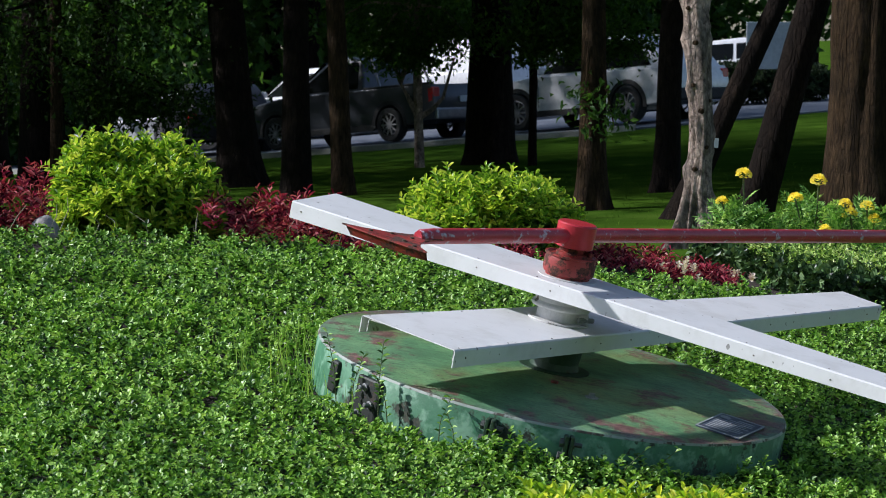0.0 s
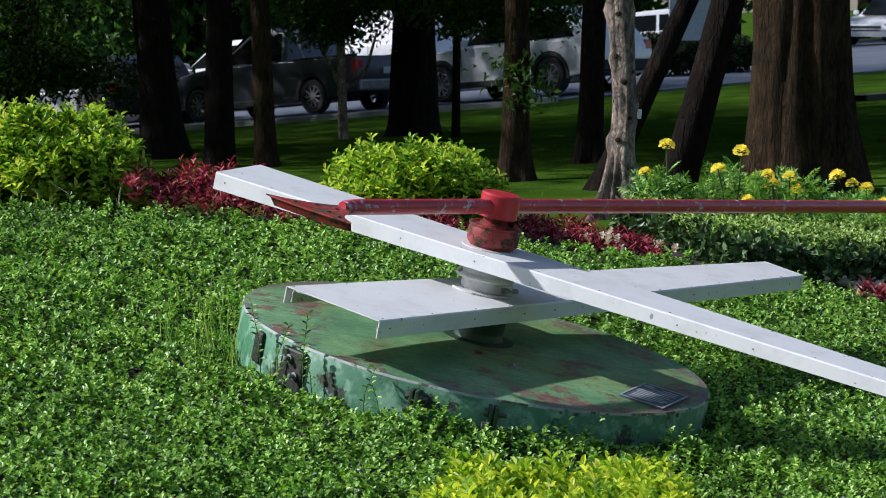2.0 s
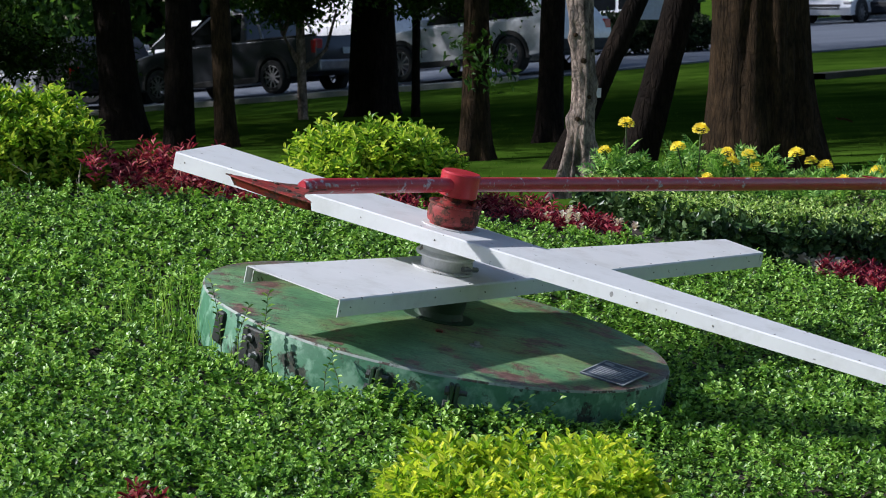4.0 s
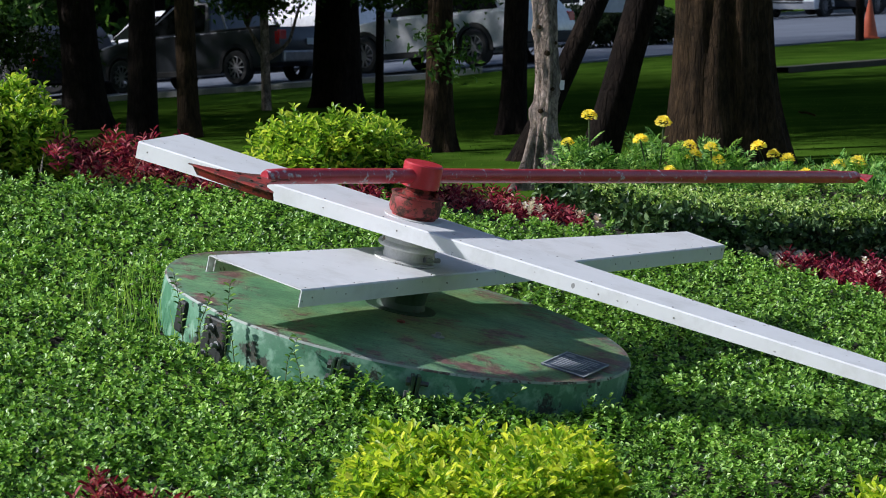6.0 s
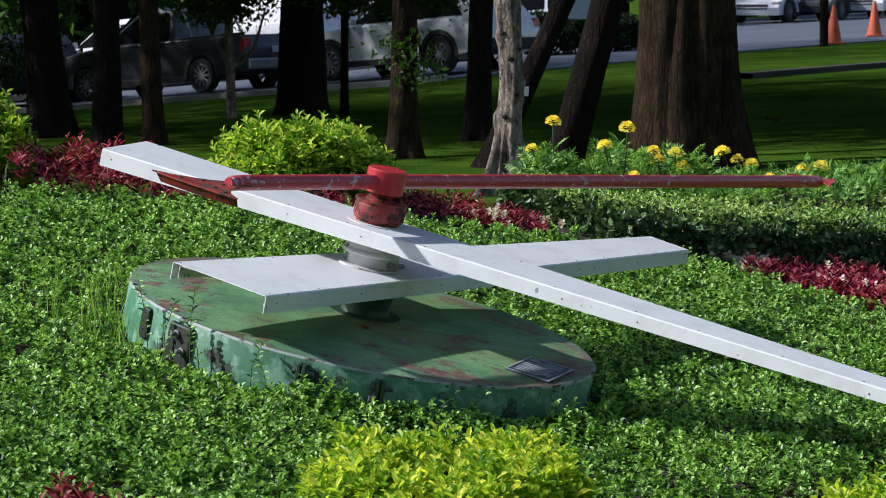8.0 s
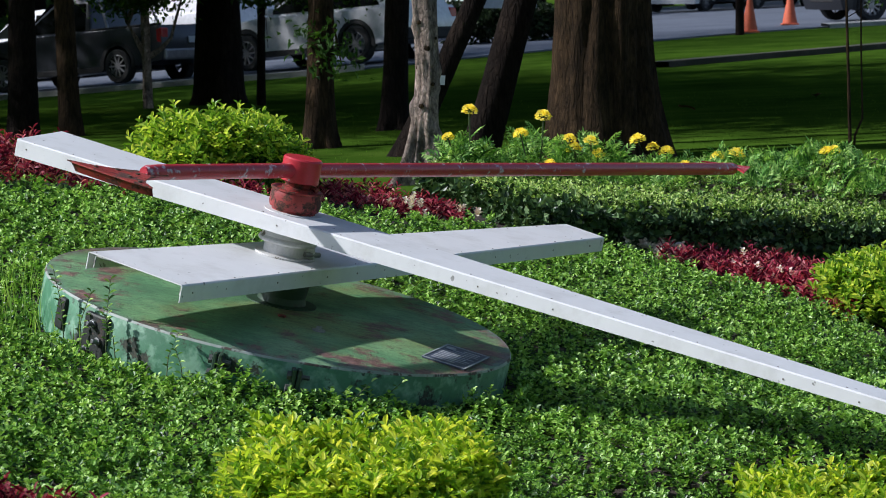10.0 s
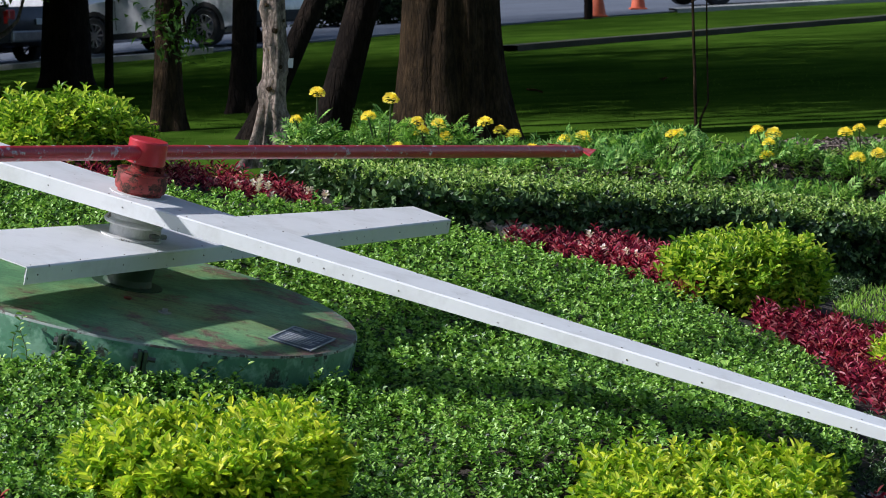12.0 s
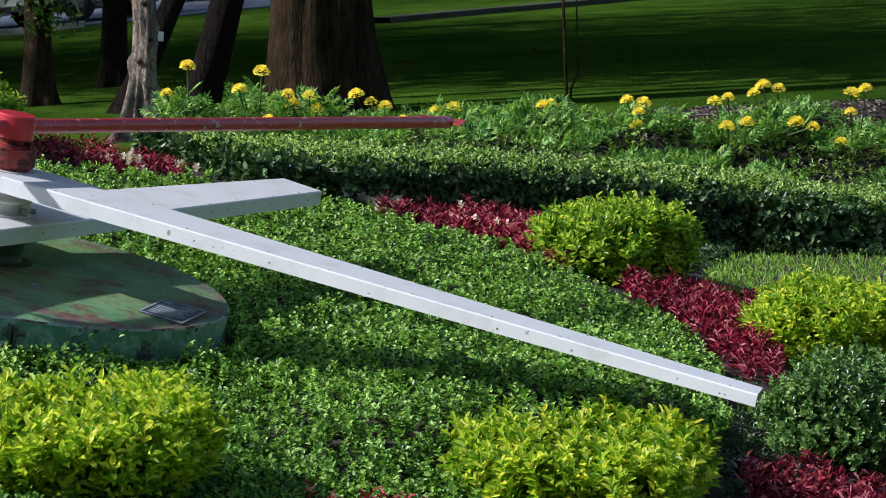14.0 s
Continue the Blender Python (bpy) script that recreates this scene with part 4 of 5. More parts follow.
def dry_twigs(n):
    """Pale dead stalks that stick out along the bed's edge."""
    pieces = []
    for k in range(n):
        x = float(RNG.uniform(-3.4, -1.5))
        y = float(np.interp(x, [q[0] for q in BED[:11]], [q[1] for q in BED[:11]])) + float(RNG.uniform(-0.1, 0.2))
        foot = Vector((x, y, float(ground_z(x, y)) + 0.04))
        tip = foot + Vector((float(RNG.uniform(-0.12, 0.12)), float(RNG.uniform(-0.08, 0.05)), float(RNG.uniform(0.08, 0.18))))
        knee = foot.lerp(tip, 0.55) + Vector((float(RNG.uniform(-0.03, 0.03)), 0, 0.02))
        pieces.append(tube([foot, knee, tip], (0.0026, 0.0022, 0.0014), 5, False))
    holder = thing("dry_twigs", pose(0, 0, 0), "thin pale dead stalks sticking out along the bed's edge", "twigs", kind="stuff")
    join_meshes("stalks", pieces, M_STRAW, holder)


# ---- hedge ----
def join_meshes(name, bms, material, parent, label=""):
    bm = bmesh.new()
    for one in bms:
        me = bpy.data.meshes.new("piece")
        one.to_mesh(me)
        one.free()
        bm.from_mesh(me)
        bpy.data.meshes.remove(me)
    return part(name, bm, material, parent, label)


HEDGE_X, HEDGE_Y = [-0.1, 0.25, 0.55, 1.05, 1.4, 2.1, 3.5, 4.5, 6.5], [17.5, 16.95, 16.6, 16.6, 16.95, 17.5, 17.92, 17.78, 17.75]


dry_twigs(22)


def hedge_top(x):
    return 0.44 - 0.115 * x


def hedge():
    ob = thing("hedge", pose(0, 0, 0), "dark green clipped hedge bordering the marigolds", "hedge")
    n = 3000
    x = RNG.uniform(-0.1, 6.5, n)
    f = np.interp(x, HEDGE_X, HEDGE_Y)
    zb = ground_z(x, f)
    zt = hedge_top(x)
    u = RNG.uniform(0.05, 1, n)
    face = np.stack([x, f + 0.06 * field_noise(x, u * 2, 9) + RNG.uniform(-0.03, 0.06, n) + 0.08 * (u > 0.9), zb + (zt - zb) * u], 1)
    fd = np.tile(np.array([[0.0, -1.0, 0.35]]), (n, 1)) + RNG.normal(0, 0.35, (n, 3))
    k = 500
    e = RNG.uniform(0, 1, k)
    xl = np.full(k, -0.1) + RNG.uniform(-0.05, 0.05, k)
    left = np.stack([xl, 17.5 + 0.9 * e, ground_z(xl, 17.5 + e) + RNG.uniform(0.1, 1, k) * (0.45 - ground_z(xl, 17.5 + e))], 1)
    ld = np.tile(np.array([[-1.0, -0.2, 0.2]]), (k, 1))
    pos, ax, up, ln = sprigs(np.concatenate([face, left]), np.concatenate([fd, ld]), 4, 0.058, 0.95, 0.1)
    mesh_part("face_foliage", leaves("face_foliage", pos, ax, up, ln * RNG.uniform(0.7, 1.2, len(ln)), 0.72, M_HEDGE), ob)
    m = 14500
    x2, b2 = RNG.uniform(-0.1, 6.5, m), RNG.uniform(0, 1, m)
    full = field_noise(x2, b2 * 1.2, 27) + 0.8 * field_noise(x2 + 3, b2 * 1.2, 63) > -0.4
    x2, b2 = x2[full], b2[full]
    m = len(x2)
    f2 = np.interp(x2, HEDGE_X, HEDGE_Y)
    top = np.stack([x2, f2 + 0.95 * b2, hedge_top(x2) + 0.03 * field_noise(x2, b2 * 2, 7) + 0.035 * field_noise(x2, b2, 31) + RNG.uniform(-0.05, 0.03, m) - 0.05 * (b2 < 0.06)], 1)
    td = np.tile(np.array([[-0.1, -0.2, 1.0]]), (m, 1)) + RNG.normal(0, 0.3, (m, 3))
    pos, ax, up, ln = sprigs(top, td, 5, 0.034, 0.85, 0.3)
    # The top takes the brightened green, so it reads as lit.
    mesh_part("top_foliage", leaves("top_foliage", pos, ax, up, ln, 0.62, M_GREEN_LIT), ob)
    for q in range(70):
        sx, sb = float(RNG.uniform(0, 6.3)), float(RNG.uniform(0, 0.9))
        base = Vector((sx, float(np.interp(sx, HEDGE_X, HEDGE_Y)) + sb, hedge_top(sx) - 0.03))
        tip = base + Vector((float(RNG.uniform(-0.14, 0.14)), float(RNG.uniform(-0.1, 0.05)), float(RNG.uniform(0.03, 0.10))))
        part("shoot", tube([base, base.lerp(tip, 0.5) + Vector((0, 0, 0.012)), tip], (0.0035, 0.003, 0.002), 5, False), M_PATH, ob)
    # Dark sheet behind the leaves, standing in for shade in the gaps.
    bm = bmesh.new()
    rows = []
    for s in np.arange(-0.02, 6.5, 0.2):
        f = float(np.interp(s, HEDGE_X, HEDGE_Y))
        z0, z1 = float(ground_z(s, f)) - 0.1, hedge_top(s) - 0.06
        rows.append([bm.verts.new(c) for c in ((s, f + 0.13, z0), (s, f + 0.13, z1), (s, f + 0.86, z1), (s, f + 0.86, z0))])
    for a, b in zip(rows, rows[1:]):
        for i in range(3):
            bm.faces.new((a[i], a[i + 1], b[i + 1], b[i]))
    part("shade_core", bm, M_SHADE, ob)


hedge()


# ---- marigolds ----
def fern_form():
    """A frond of narrow leaflets in pairs."""
    v, f = [], []
    for k in range(5):
        t = 0.18 + 0.17 * k
        w = (0.30, 0.40, 0.42, 0.36, 0.26)[k]
        for s in (-1, 1):
            o = len(v)
            v += [(0, t, 0), (s * w * 0.55, t + w * 0.22, 0.07), (s * w * 0.5, t + w * 0.62, 0.05), (s * w, t + w * 0.75, -0.02)]
            f += [(o, o + 1, o + 2), (o + 1, o + 3, o + 2)]
    o = len(v)
    v += [(-0.018, 0, 0), (0.018, 0, 0), (0, 0.9, 0.02), (-0.06, 0.98, 0.02), (0.06, 0.98, 0.02), (0, 1.25, -0.04)]
    f += [(o, o + 1, o + 2), (o + 2, o + 4, o + 5), (o + 2, o + 5, o + 3)]
    return np.array(v), np.array(f)


FERN = fern_form()


def flower_mesh(seed):
    """A ruffled double bloom: rings of short petals over a green cup."""
    r = np.random.default_rng(seed)
    pos, ax, up, ln = [], [], [], []
    for ring, (count, tilt, reach, h) in enumerate(((18, -0.15, 0.028, -0.002), (19, 0.15, 0.030, 0.005), (18, 0.5, 0.027, 0.012), (15, 1.0, 0.021, 0.019), (11, 1.8, 0.014, 0.023), (6, 4.0, 0.005, 0.025))):
        a = np.arange(count) * 2 * np.pi / count + ring * 0.4 + r.uniform(-0.15, 0.15, count)
        d = np.stack([np.cos(a), np.sin(a), np.full(count, tilt)], 1)
        pos.append(np.stack([np.cos(a) * reach, np.sin(a) * reach, np.full(count, h)], 1))
        ax.append(d + r.normal(0, 0.12, d.shape))
        up.append(np.stack([-np.cos(a) * tilt, -np.sin(a) * tilt, np.ones(count)], 1) + r.normal(0, 0.25, d.shape))
        ln.append(r.uniform(0.014, 0.021, count))
    return leaves("bloom", np.concatenate(pos), np.concatenate(ax), np.concatenate(up), np.concatenate(ln), 1.15, M_PETAL)


BLOOMS = [flower_mesh(s) for s in range(4)]
MARIGOLD = "marigold plant with yellow ruffled blooms and feathery leaves"


def marigold(x, y, spread_w, tall, blooms, leaf_n=90):
    z = float(ground_z(x, y))
    ob = thing("marigold", pose(x, y, z), MARIGOLD, "flower", "marigolds")
    n = int(leaf_n * 1.3)
    a = RNG.uniform(0, 2 * np.pi, n)
    r = spread_w * np.sqrt(RNG.uniform(0, 1, n))
    h = (0.74 if tall >= 0.4 else 0.48) * tall * RNG.uniform(0.2, 1.0, n) * (1 - 0.45 * (r / spread_w) ** 2)
    p = np.stack([r * np.cos(a), r * np.sin(a), h], 1)
    d = scatter(n)
    ax = np.stack([d[:, 0] + 0.4 * np.cos(a), d[:, 1] + 0.4 * np.sin(a), RNG.uniform(0.1, 1.6, n)], 1)
    mesh_part("leaves", leaves("leaves", p, ax, np.tile(np.array([[0, 0, 1.0]]), (n, 1)) + RNG.normal(0, 0.6, (n, 3)), RNG.uniform(0.09, 0.16, n), 0.9, M_FERN, FERN), ob)
    for k, (bx, by, bz) in enumerate(blooms):
        tip = Vector((bx - x, by - y, bz - z - 0.012))
        foot = Vector((tip.x * 0.35, tip.y * 0.35, 0))
        bend = foot.lerp(tip, 0.6) + Vector((0.012, 0.0, 0.01))
        part("stem", tube([foot, bend, tip], (0.006, 0.005, 0.006), 6, False), M_STEM, ob)
        b = new("bloom", BLOOMS[k % 4])
        b.parent = ob
        b.matrix_local = Matrix.Translation(tip) @ pose(0, 0, 0, 14 * math.sin(k * 3 + x * 9), 12 * math.cos(k * 5 + x * 7), 50 * k) @ Matrix.Scale(1.14 + 0.14 * math.sin(k * 4.1 + x * 5), 4)


marigold(0.12, 19.5, 0.19, 0.48, [(0.15, 19.35, 0.761), (0.01, 19.36, 0.583)], 100)
marigold(0.57, 19.5, 0.24, 0.50, [(0.49, 19.37, 0.601), (0.64, 19.38, 0.720), (0.67, 18.97, 0.427)])
marigold(0.92, 19.4, 0.24, 0.42, [(0.81, 19.26, 0.577), (0.84, 19.26, 0.508), (0.95, 19.25, 0.558), (1.00, 19.24, 0.479)])
marigold(1.42, 19.4, 0.24, 0.28, [(1.26, 19.26, 0.566), (1.36, 19.28, 0.516), (1.45, 19.26, 0.486), (1.54, 18.92, 0.408)])
marigold(1.98, 19.7, 0.26, 0.26, [(1.81, 19.54, 0.434), (1.94, 19.55, 0.453), (2.09, 19.47, 0.338), (2.14, 19.55, 0.339)])
marigold(2.50, 19.6, 0.30, 0.30, [(2.53, 19.47, 0.468), (2.58, 19.46, 0.479)])
marigold(3.20, 19.6, 0.30, 0.27, [(3.10, 19.45, 0.499), (3.21, 19.44, 0.478), (3.16, 19.32, 0.427), (3.15, 19.32, 0.338)])
marigold(3.80, 19.5, 0.26, 0.26, [(3.68, 19.36, 0.488), (3.77, 19.34, 0.518), (3.74, 19.22, 0.328), (3.87, 19.19, 0.358)])
marigold(4.12, 19.7, 0.28, 0.30, [(4.05, 19.54, 0.582), (4.16, 19.56, 0.561), (3.99, 19.56, 0.533), (4.19, 19.12, 0.358), (4.30, 19.10, 0.328)])
marigold(4.65, 19.5, 0.30, 0.30, [(4.54, 19.04, 0.427), (4.62, 19.37, 0.535), (4.71, 19.34, 0.566), (4.48, 19.06, 0.229)])
for gx, gy in ((2.25, 19.3), (2.85, 19.4), (3.5, 19.2), (1.15, 19.1), (1.7, 19.2), (4.0, 19.1), (4.4, 19.9), (5.0, 19.6), (2.6, 19.1), (1.35, 18.9), (2.0, 19.0), (3.1, 19.05), (4.85, 19.1)):
    marigold(gx, gy, 0.22, 0.14, [], 36)


bedding("low_greenery", [(0.0, 18.3), (1.0, 17.7), (2.2, 18.3), (3.6, 18.8), (6.0, 19.1), (6.0, 19.9), (3.0, 19.85), (0.0, 19.7)], 6500, 0.07, M_GREEN_LIT, "low green seedlings covering the soil among the marigolds", 0.04, 0.5)


def mulch(n):
    """Chips of bark strewn over the soil behind the hedge."""
    x, b = RNG.uniform(0.2, 6.2, n), RNG.uniform(0.9, 2.6, n)
    y = np.interp(x, HEDGE_X, HEDGE_Y) + b
    p = np.stack([x, y, ground_z(x, y) + RNG.uniform(0.004, 0.03, n)], 1)
    d = scatter(n)
    ax = np.stack([d[:, 0], d[:, 1], RNG.normal(0, 0.3, n)], 1)
    return leaves("mulch", p, ax, RNG.normal(0, 0.4, (n, 3)) + np.array([0, 0, 1.0]), RNG.uniform(0.025, 0.07, n), 0.4, M_MULCH)


tagged(new("mulch", mulch(9000)), "loose brown bark chips on the soil among the marigolds", "mulch", kind="stuff")


# ---- trees ----
def trunk_mesh(points, radii, flare, lobes, seed, rough=0.06, n=22, foot=0.26, knots=0, grooves=(), roots=()):
    """A trunk through points, with roots that swell at the foot, furrows down its length and an uneven skin.
    grooves: (angle, width, depth, height it reaches); roots: (angle, width, swell, height it fades over)."""
    bm = bmesh.new()
    rings = []
    pts = [Vector(p) for p in points]
    steps = 60 if knots or grooves else 26
    r_knot = random.Random(int(seed * 10))
    bumps = [(r_knot.uniform(0, 6.28), r_knot.uniform(0.3, 3.0), r_knot.uniform(0.2, 0.45)) for k in range(knots)]
    total = len(pts) - 1
    for i in range(steps + 1):
        s = (i / steps) ** 1.6 * total
        k = min(int(s), total - 1)
        c = pts[k].lerp(pts[k + 1], s - k)
        r = radii[k] + (radii[k + 1] - radii[k]) * (s - k)
        low = math.exp(-(c.z - pts[0].z) / foot)
        ring = []
        for j in range(n):
            a = 2 * math.pi * j / n
            w = noise.noise(Vector((math.cos(a) * 1.5 + seed, math.sin(a) * 1.5, c.z * 0.9))) * 2
            w2 = noise.noise(Vector((math.cos(a) * 4 + seed, math.sin(a) * 4, c.z * 3.0)))
            rr = r * (1 + rough * (w + 0.6 * w2) + flare * low * (0.55 + 0.6 * math.cos(lobes * a + seed) * min(1.0, low * 1.6)))
            rr += r * sum(h * math.exp(-(((a - ka + math.pi) % (2 * math.pi) - math.pi) / 0.35) ** 2 - ((c.z - kz) / 0.045) ** 2) for ka, kz, h in bumps)
            for ga, gw, gd, gz in grooves:
                off = (a - radians(ga) + 0.10 * math.sin(c.z * 2.3 + ga) + math.pi) % (2 * math.pi) - math.pi
                rr -= r * gd * math.exp(-(off / gw) ** 2) * (1 - smooth(gz * 0.6, gz, c.z))
            for ra, rw, rs, rz in roots:
                off = (a - radians(ra) + math.pi) % (2 * math.pi) - math.pi
                rr += r * rs * math.exp(-(off / rw) ** 2 - max(0.0, c.z) / rz)
            ring.append(bm.verts.new((c.x + rr * math.cos(a), c.y + rr * math.sin(a), c.z)))
        rings.append(ring)
    for a, b in zip(rings, rings[1:]):
        for j in range(n):
            bm.faces.new((a[j], a[(j + 1) % n], b[(j + 1) % n], b[j])).smooth = True
    return bm


def crown_mesh(centres, count, radius, size, material, form=LEAF_SMALL, floor=-9.0):
    c = np.array(centres)[RNG.integers(0, len(centres), count)]
    p = c + RNG.normal(0, 1, (count, 3)) * np.array([radius, radius, radius * 0.7])
    p = p[p[:, 2] > floor]
    count = len(p)
    ax = RNG.normal(0, 1, (count, 3)) + np.array([0, 0, -0.3])
    up = RNG.normal(0, 0.6, (count, 3)) + np.array([0, 0, 1.0])
    return leaves("crown", p, ax, up, RNG.uniform(0.7, 1.3, count) * size, 0.5, material, form)


def tree(x, y, radius, lean, height, material, label, flare=0.7, lobes=5, seed=1.0, crown=2600, crown_r=3.0, low_sprays=(), rough=0.06, bend=(0, 0), back=0.0, foot=0.26, knots=0, leaf=M_TREE, grooves=(), roots=()):
    z = float(ground_z(x, y))
    ob = thing("tree", pose(x, y, z), label, "tree", "trees on the lawn")
    pts = [(0, 0, -0.15), (lean[0] * 0.33 + bend[0], lean[1] * 0.33, 0.8), (lean[0] * 0.75 - bend[0] * 0.4, lean[1] * 0.75, 2.0), (lean[0] * 1.6, lean[1] * 1.6, height * 0.6), (lean[0] * 2.0, lean[1] * 2.0, height)]
    part("trunk", trunk_mesh(pts, (radius * 1.1, radius, radius * 0.9, radius * 0.7, radius * 0.35), flare, lobes, seed, rough, 72 if grooves else 22, foot, knots, grooves, roots), material, ob)
    fork = Vector(pts[3])
    centres = []
    for k in range(7):
        a = seed + k * 0.9
        tip = fork + Vector((math.cos(a) * crown_r, math.sin(a) * crown_r + back, 0.6 + 0.5 * (k % 3)))
        centres.append(tuple(tip))
        part("limb", tube([fork - Vector((0, 0, 0.6)), fork.lerp(tip, 0.5) + Vector((0, 0, 0.25)), tip], (radius * 0.35, radius * 0.22, radius * 0.08), 8, False), material, ob)
    centres.append(tuple(Vector(pts[4]) + Vector((0, back, 0.5))))
    if crown:
        mesh_part("crown", crown_mesh(centres, int(crown * 1.45), crown_r * 0.5, 0.24, leaf, floor=2.6), ob)
    for sx, sy, sz, r, n in low_sprays:
        start = Vector((lean[0] * 0.7, lean[1] * 0.7, min(sz + 0.6, height * 0.5)))
        end = Vector((sx, sy, sz))
        part("branch", tube([start, start.lerp(end, 0.5) + Vector((0, 0, 0.15)), end], (0.025, 0.016, 0.006), 6, False), material, ob)
        mesh_part("low_leaves", crown_mesh([(sx, sy, sz), (sx * 0.6 + start.x * 0.4, sy * 0.6 + start.y * 0.4, sz + 0.1)], n * 2, r, 0.075, leaf, LEAF_MID), ob)
    return ob


knotted = tree(-0.19, 20.4, 0.088, (0.02, 0.1), 13.0, M_BARKL, "slim tree with pale knotted bark on the lawn", 0.5, 3, 2.2, 2880, 2.2, bend=(0.05, 0), back=2.5, rough=0.12, foot=0.23, knots=34,
               grooves=((262, 0.34, 0.55, 0.42), (228, 0.12, 0.30, 0.6), (300, 0.10, 0.16, 1.2), (240, 0.14, 0.06, 2.2), (205, 0.12, 0.06, 2.2)),
               roots=((205, 0.22, 1.6, 0.22), (318, 0.42, 1.1, 0.20), (90, 0.7, 0.8, 0.2)))
for z, a, size in ((0.55, 250, 0.022), (0.70, 300, 0.018), (0.82, 215, 0.020), (0.95, 275, 0.024), (1.02, 325, 0.015), (1.13, 240, 0.021), (1.22, 290, 0.018), (1.33, 205, 0.016), (1.42, 262, 0.022), (1.55, 310, 0.017), (1.66, 232, 0.02)):
    cx, cy = (0.057 * (z + 0.15) / 0.95 if z < 0.8 else 0.057 - 0.062 * (z - 0.8) / 1.2), 0.035 * z
    bm = bmesh.new()
    bmesh.ops.create_icosphere(bm, subdivisions=2, radius=1)
    for v in bm.verts:
        v.co = Vector((v.co.x * size, v.co.y * size * 0.4, v.co.z * size * 0.8)) * (1 + 0.3 * noise.noise(v.co * 2 + Vector((z, a, 0))))
    knot = part("knot", bm, M_BARK, knotted, "dark knot in the bark")
    knot.matrix_local = Matrix.Translation((cx + 0.084 * math.cos(radians(a)), cy + 0.084 * math.sin(radians(a)), z)) @ pose(0, 0, 0, 0, 0, a + 90)
tree(-1.12, 25.5, 0.11, (0.02, 0.1), 7.0, M_BARK, "slim brown-barked tree with leafy shoots low on its trunk", 1.2, 5, 4.1, 3520, 2.7, [(0.2, -0.15, 0.75, 0.12, 60), (-0.05, -0.2, 0.95, 0.12, 50)], rough=0.1, back=4.0)
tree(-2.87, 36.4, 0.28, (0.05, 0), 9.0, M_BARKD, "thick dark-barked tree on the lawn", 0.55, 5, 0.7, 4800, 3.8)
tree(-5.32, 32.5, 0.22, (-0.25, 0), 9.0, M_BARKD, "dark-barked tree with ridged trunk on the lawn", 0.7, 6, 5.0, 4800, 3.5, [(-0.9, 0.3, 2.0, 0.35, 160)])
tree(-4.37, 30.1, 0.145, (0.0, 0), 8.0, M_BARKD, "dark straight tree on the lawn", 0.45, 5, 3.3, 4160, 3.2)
tree(-3.82, 29.7, 0.105, (-0.12, 0), 8.0, M_BARK, "slim brown tree on the lawn", 0.5, 5, 6.6, 3840, 3.0)
tree(1.16, 22.3, 0.375, (0.02, 0), 14.0, M_BARK, "large brown tree with a broad furrowed trunk", 0.06, 5, 1.9, 8600, 4.0, rough=0.05, back=5.0,
     grooves=((232, 0.07, 0.06, 9), (252, 0.10, 0.10, 9), (281, 0.11, 0.16, 9), (303, 0.08, 0.10, 9), (322, 0.12, 0.17, 9), (343, 0.09, 0.12, 9)),
     roots=((352, 0.40, 0.45, 0.55), (305, 0.25, 0.22, 0.45), (265, 0.22, 0.12, 0.35), (200, 0.3, 0.08, 0.3)))
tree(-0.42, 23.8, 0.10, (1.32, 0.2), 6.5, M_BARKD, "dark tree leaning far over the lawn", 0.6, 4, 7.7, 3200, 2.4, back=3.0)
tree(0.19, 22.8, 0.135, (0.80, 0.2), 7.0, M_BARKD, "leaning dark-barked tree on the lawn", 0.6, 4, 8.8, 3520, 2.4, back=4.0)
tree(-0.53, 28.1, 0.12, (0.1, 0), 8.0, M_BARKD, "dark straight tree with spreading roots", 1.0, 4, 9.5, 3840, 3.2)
forked = tree(-3.68, 35.9, 0.055, (-0.06, 0), 4.0, M_BARKL, "young pale forked tree with a low leafy crown", 0.3, 4, 1.1, 900, 0.9, [(-0.55, -0.2, 1.45, 0.19, 340), (-0.2, -0.3, 1.52, 0.18, 320), (0.25, -0.1, 1.44, 0.19, 340), (0.6, 0.0, 1.62, 0.18, 320), (0.05, -0.3, 1.30, 0.12, 240), (-0.35, -0.2, 1.30, 0.12, 220), (0.0, 0.2, 1.9, 0.36, 700), (-1.2, 0.1, 1.75, 0.2, 220)], leaf=M_YOUNG_LIT)
for way in (((0, 0, 0.58), (-0.13, -0.02, 0.84), (-0.24, -0.03, 1.05), (-0.36, 0.0, 1.42)), ((0, 0, 0.62), (0.16, -0.02, 0.72), (0.29, -0.02, 0.86), (0.42, 0.05, 1.35)), ((-0.24, -0.03, 1.05), (-0.16, 0.0, 1.25), (-0.1, 0.05, 1.6))):
    part("fork", tube(way, [0.038 - 0.008 * k for k in range(len(way))], 10, False), M_BARKL, forked)
tree(-2.26, 35.3, 0.05, (0.03, 0), 4.0, M_BARKD, "young dark tree with a low leafy crown", 0.3, 4, 2.4, 900, 0.9, [(-0.15, -0.1, 1.50, 0.15, 420), (0.2, -0.1, 1.40, 0.15, 420), (0.45, 0.0, 1.50, 0.16, 460), (0.0, -0.2, 1.30, 0.10, 160), (0.95, 0.1, 1.42, 0.14, 420), (1.3, 0.1, 1.46, 0.15, 420), (0.3, 0.2, 1.85, 0.36, 800), (1.0, 0.2, 1.85, 0.3, 600)], leaf=M_YOUNG_LIT)
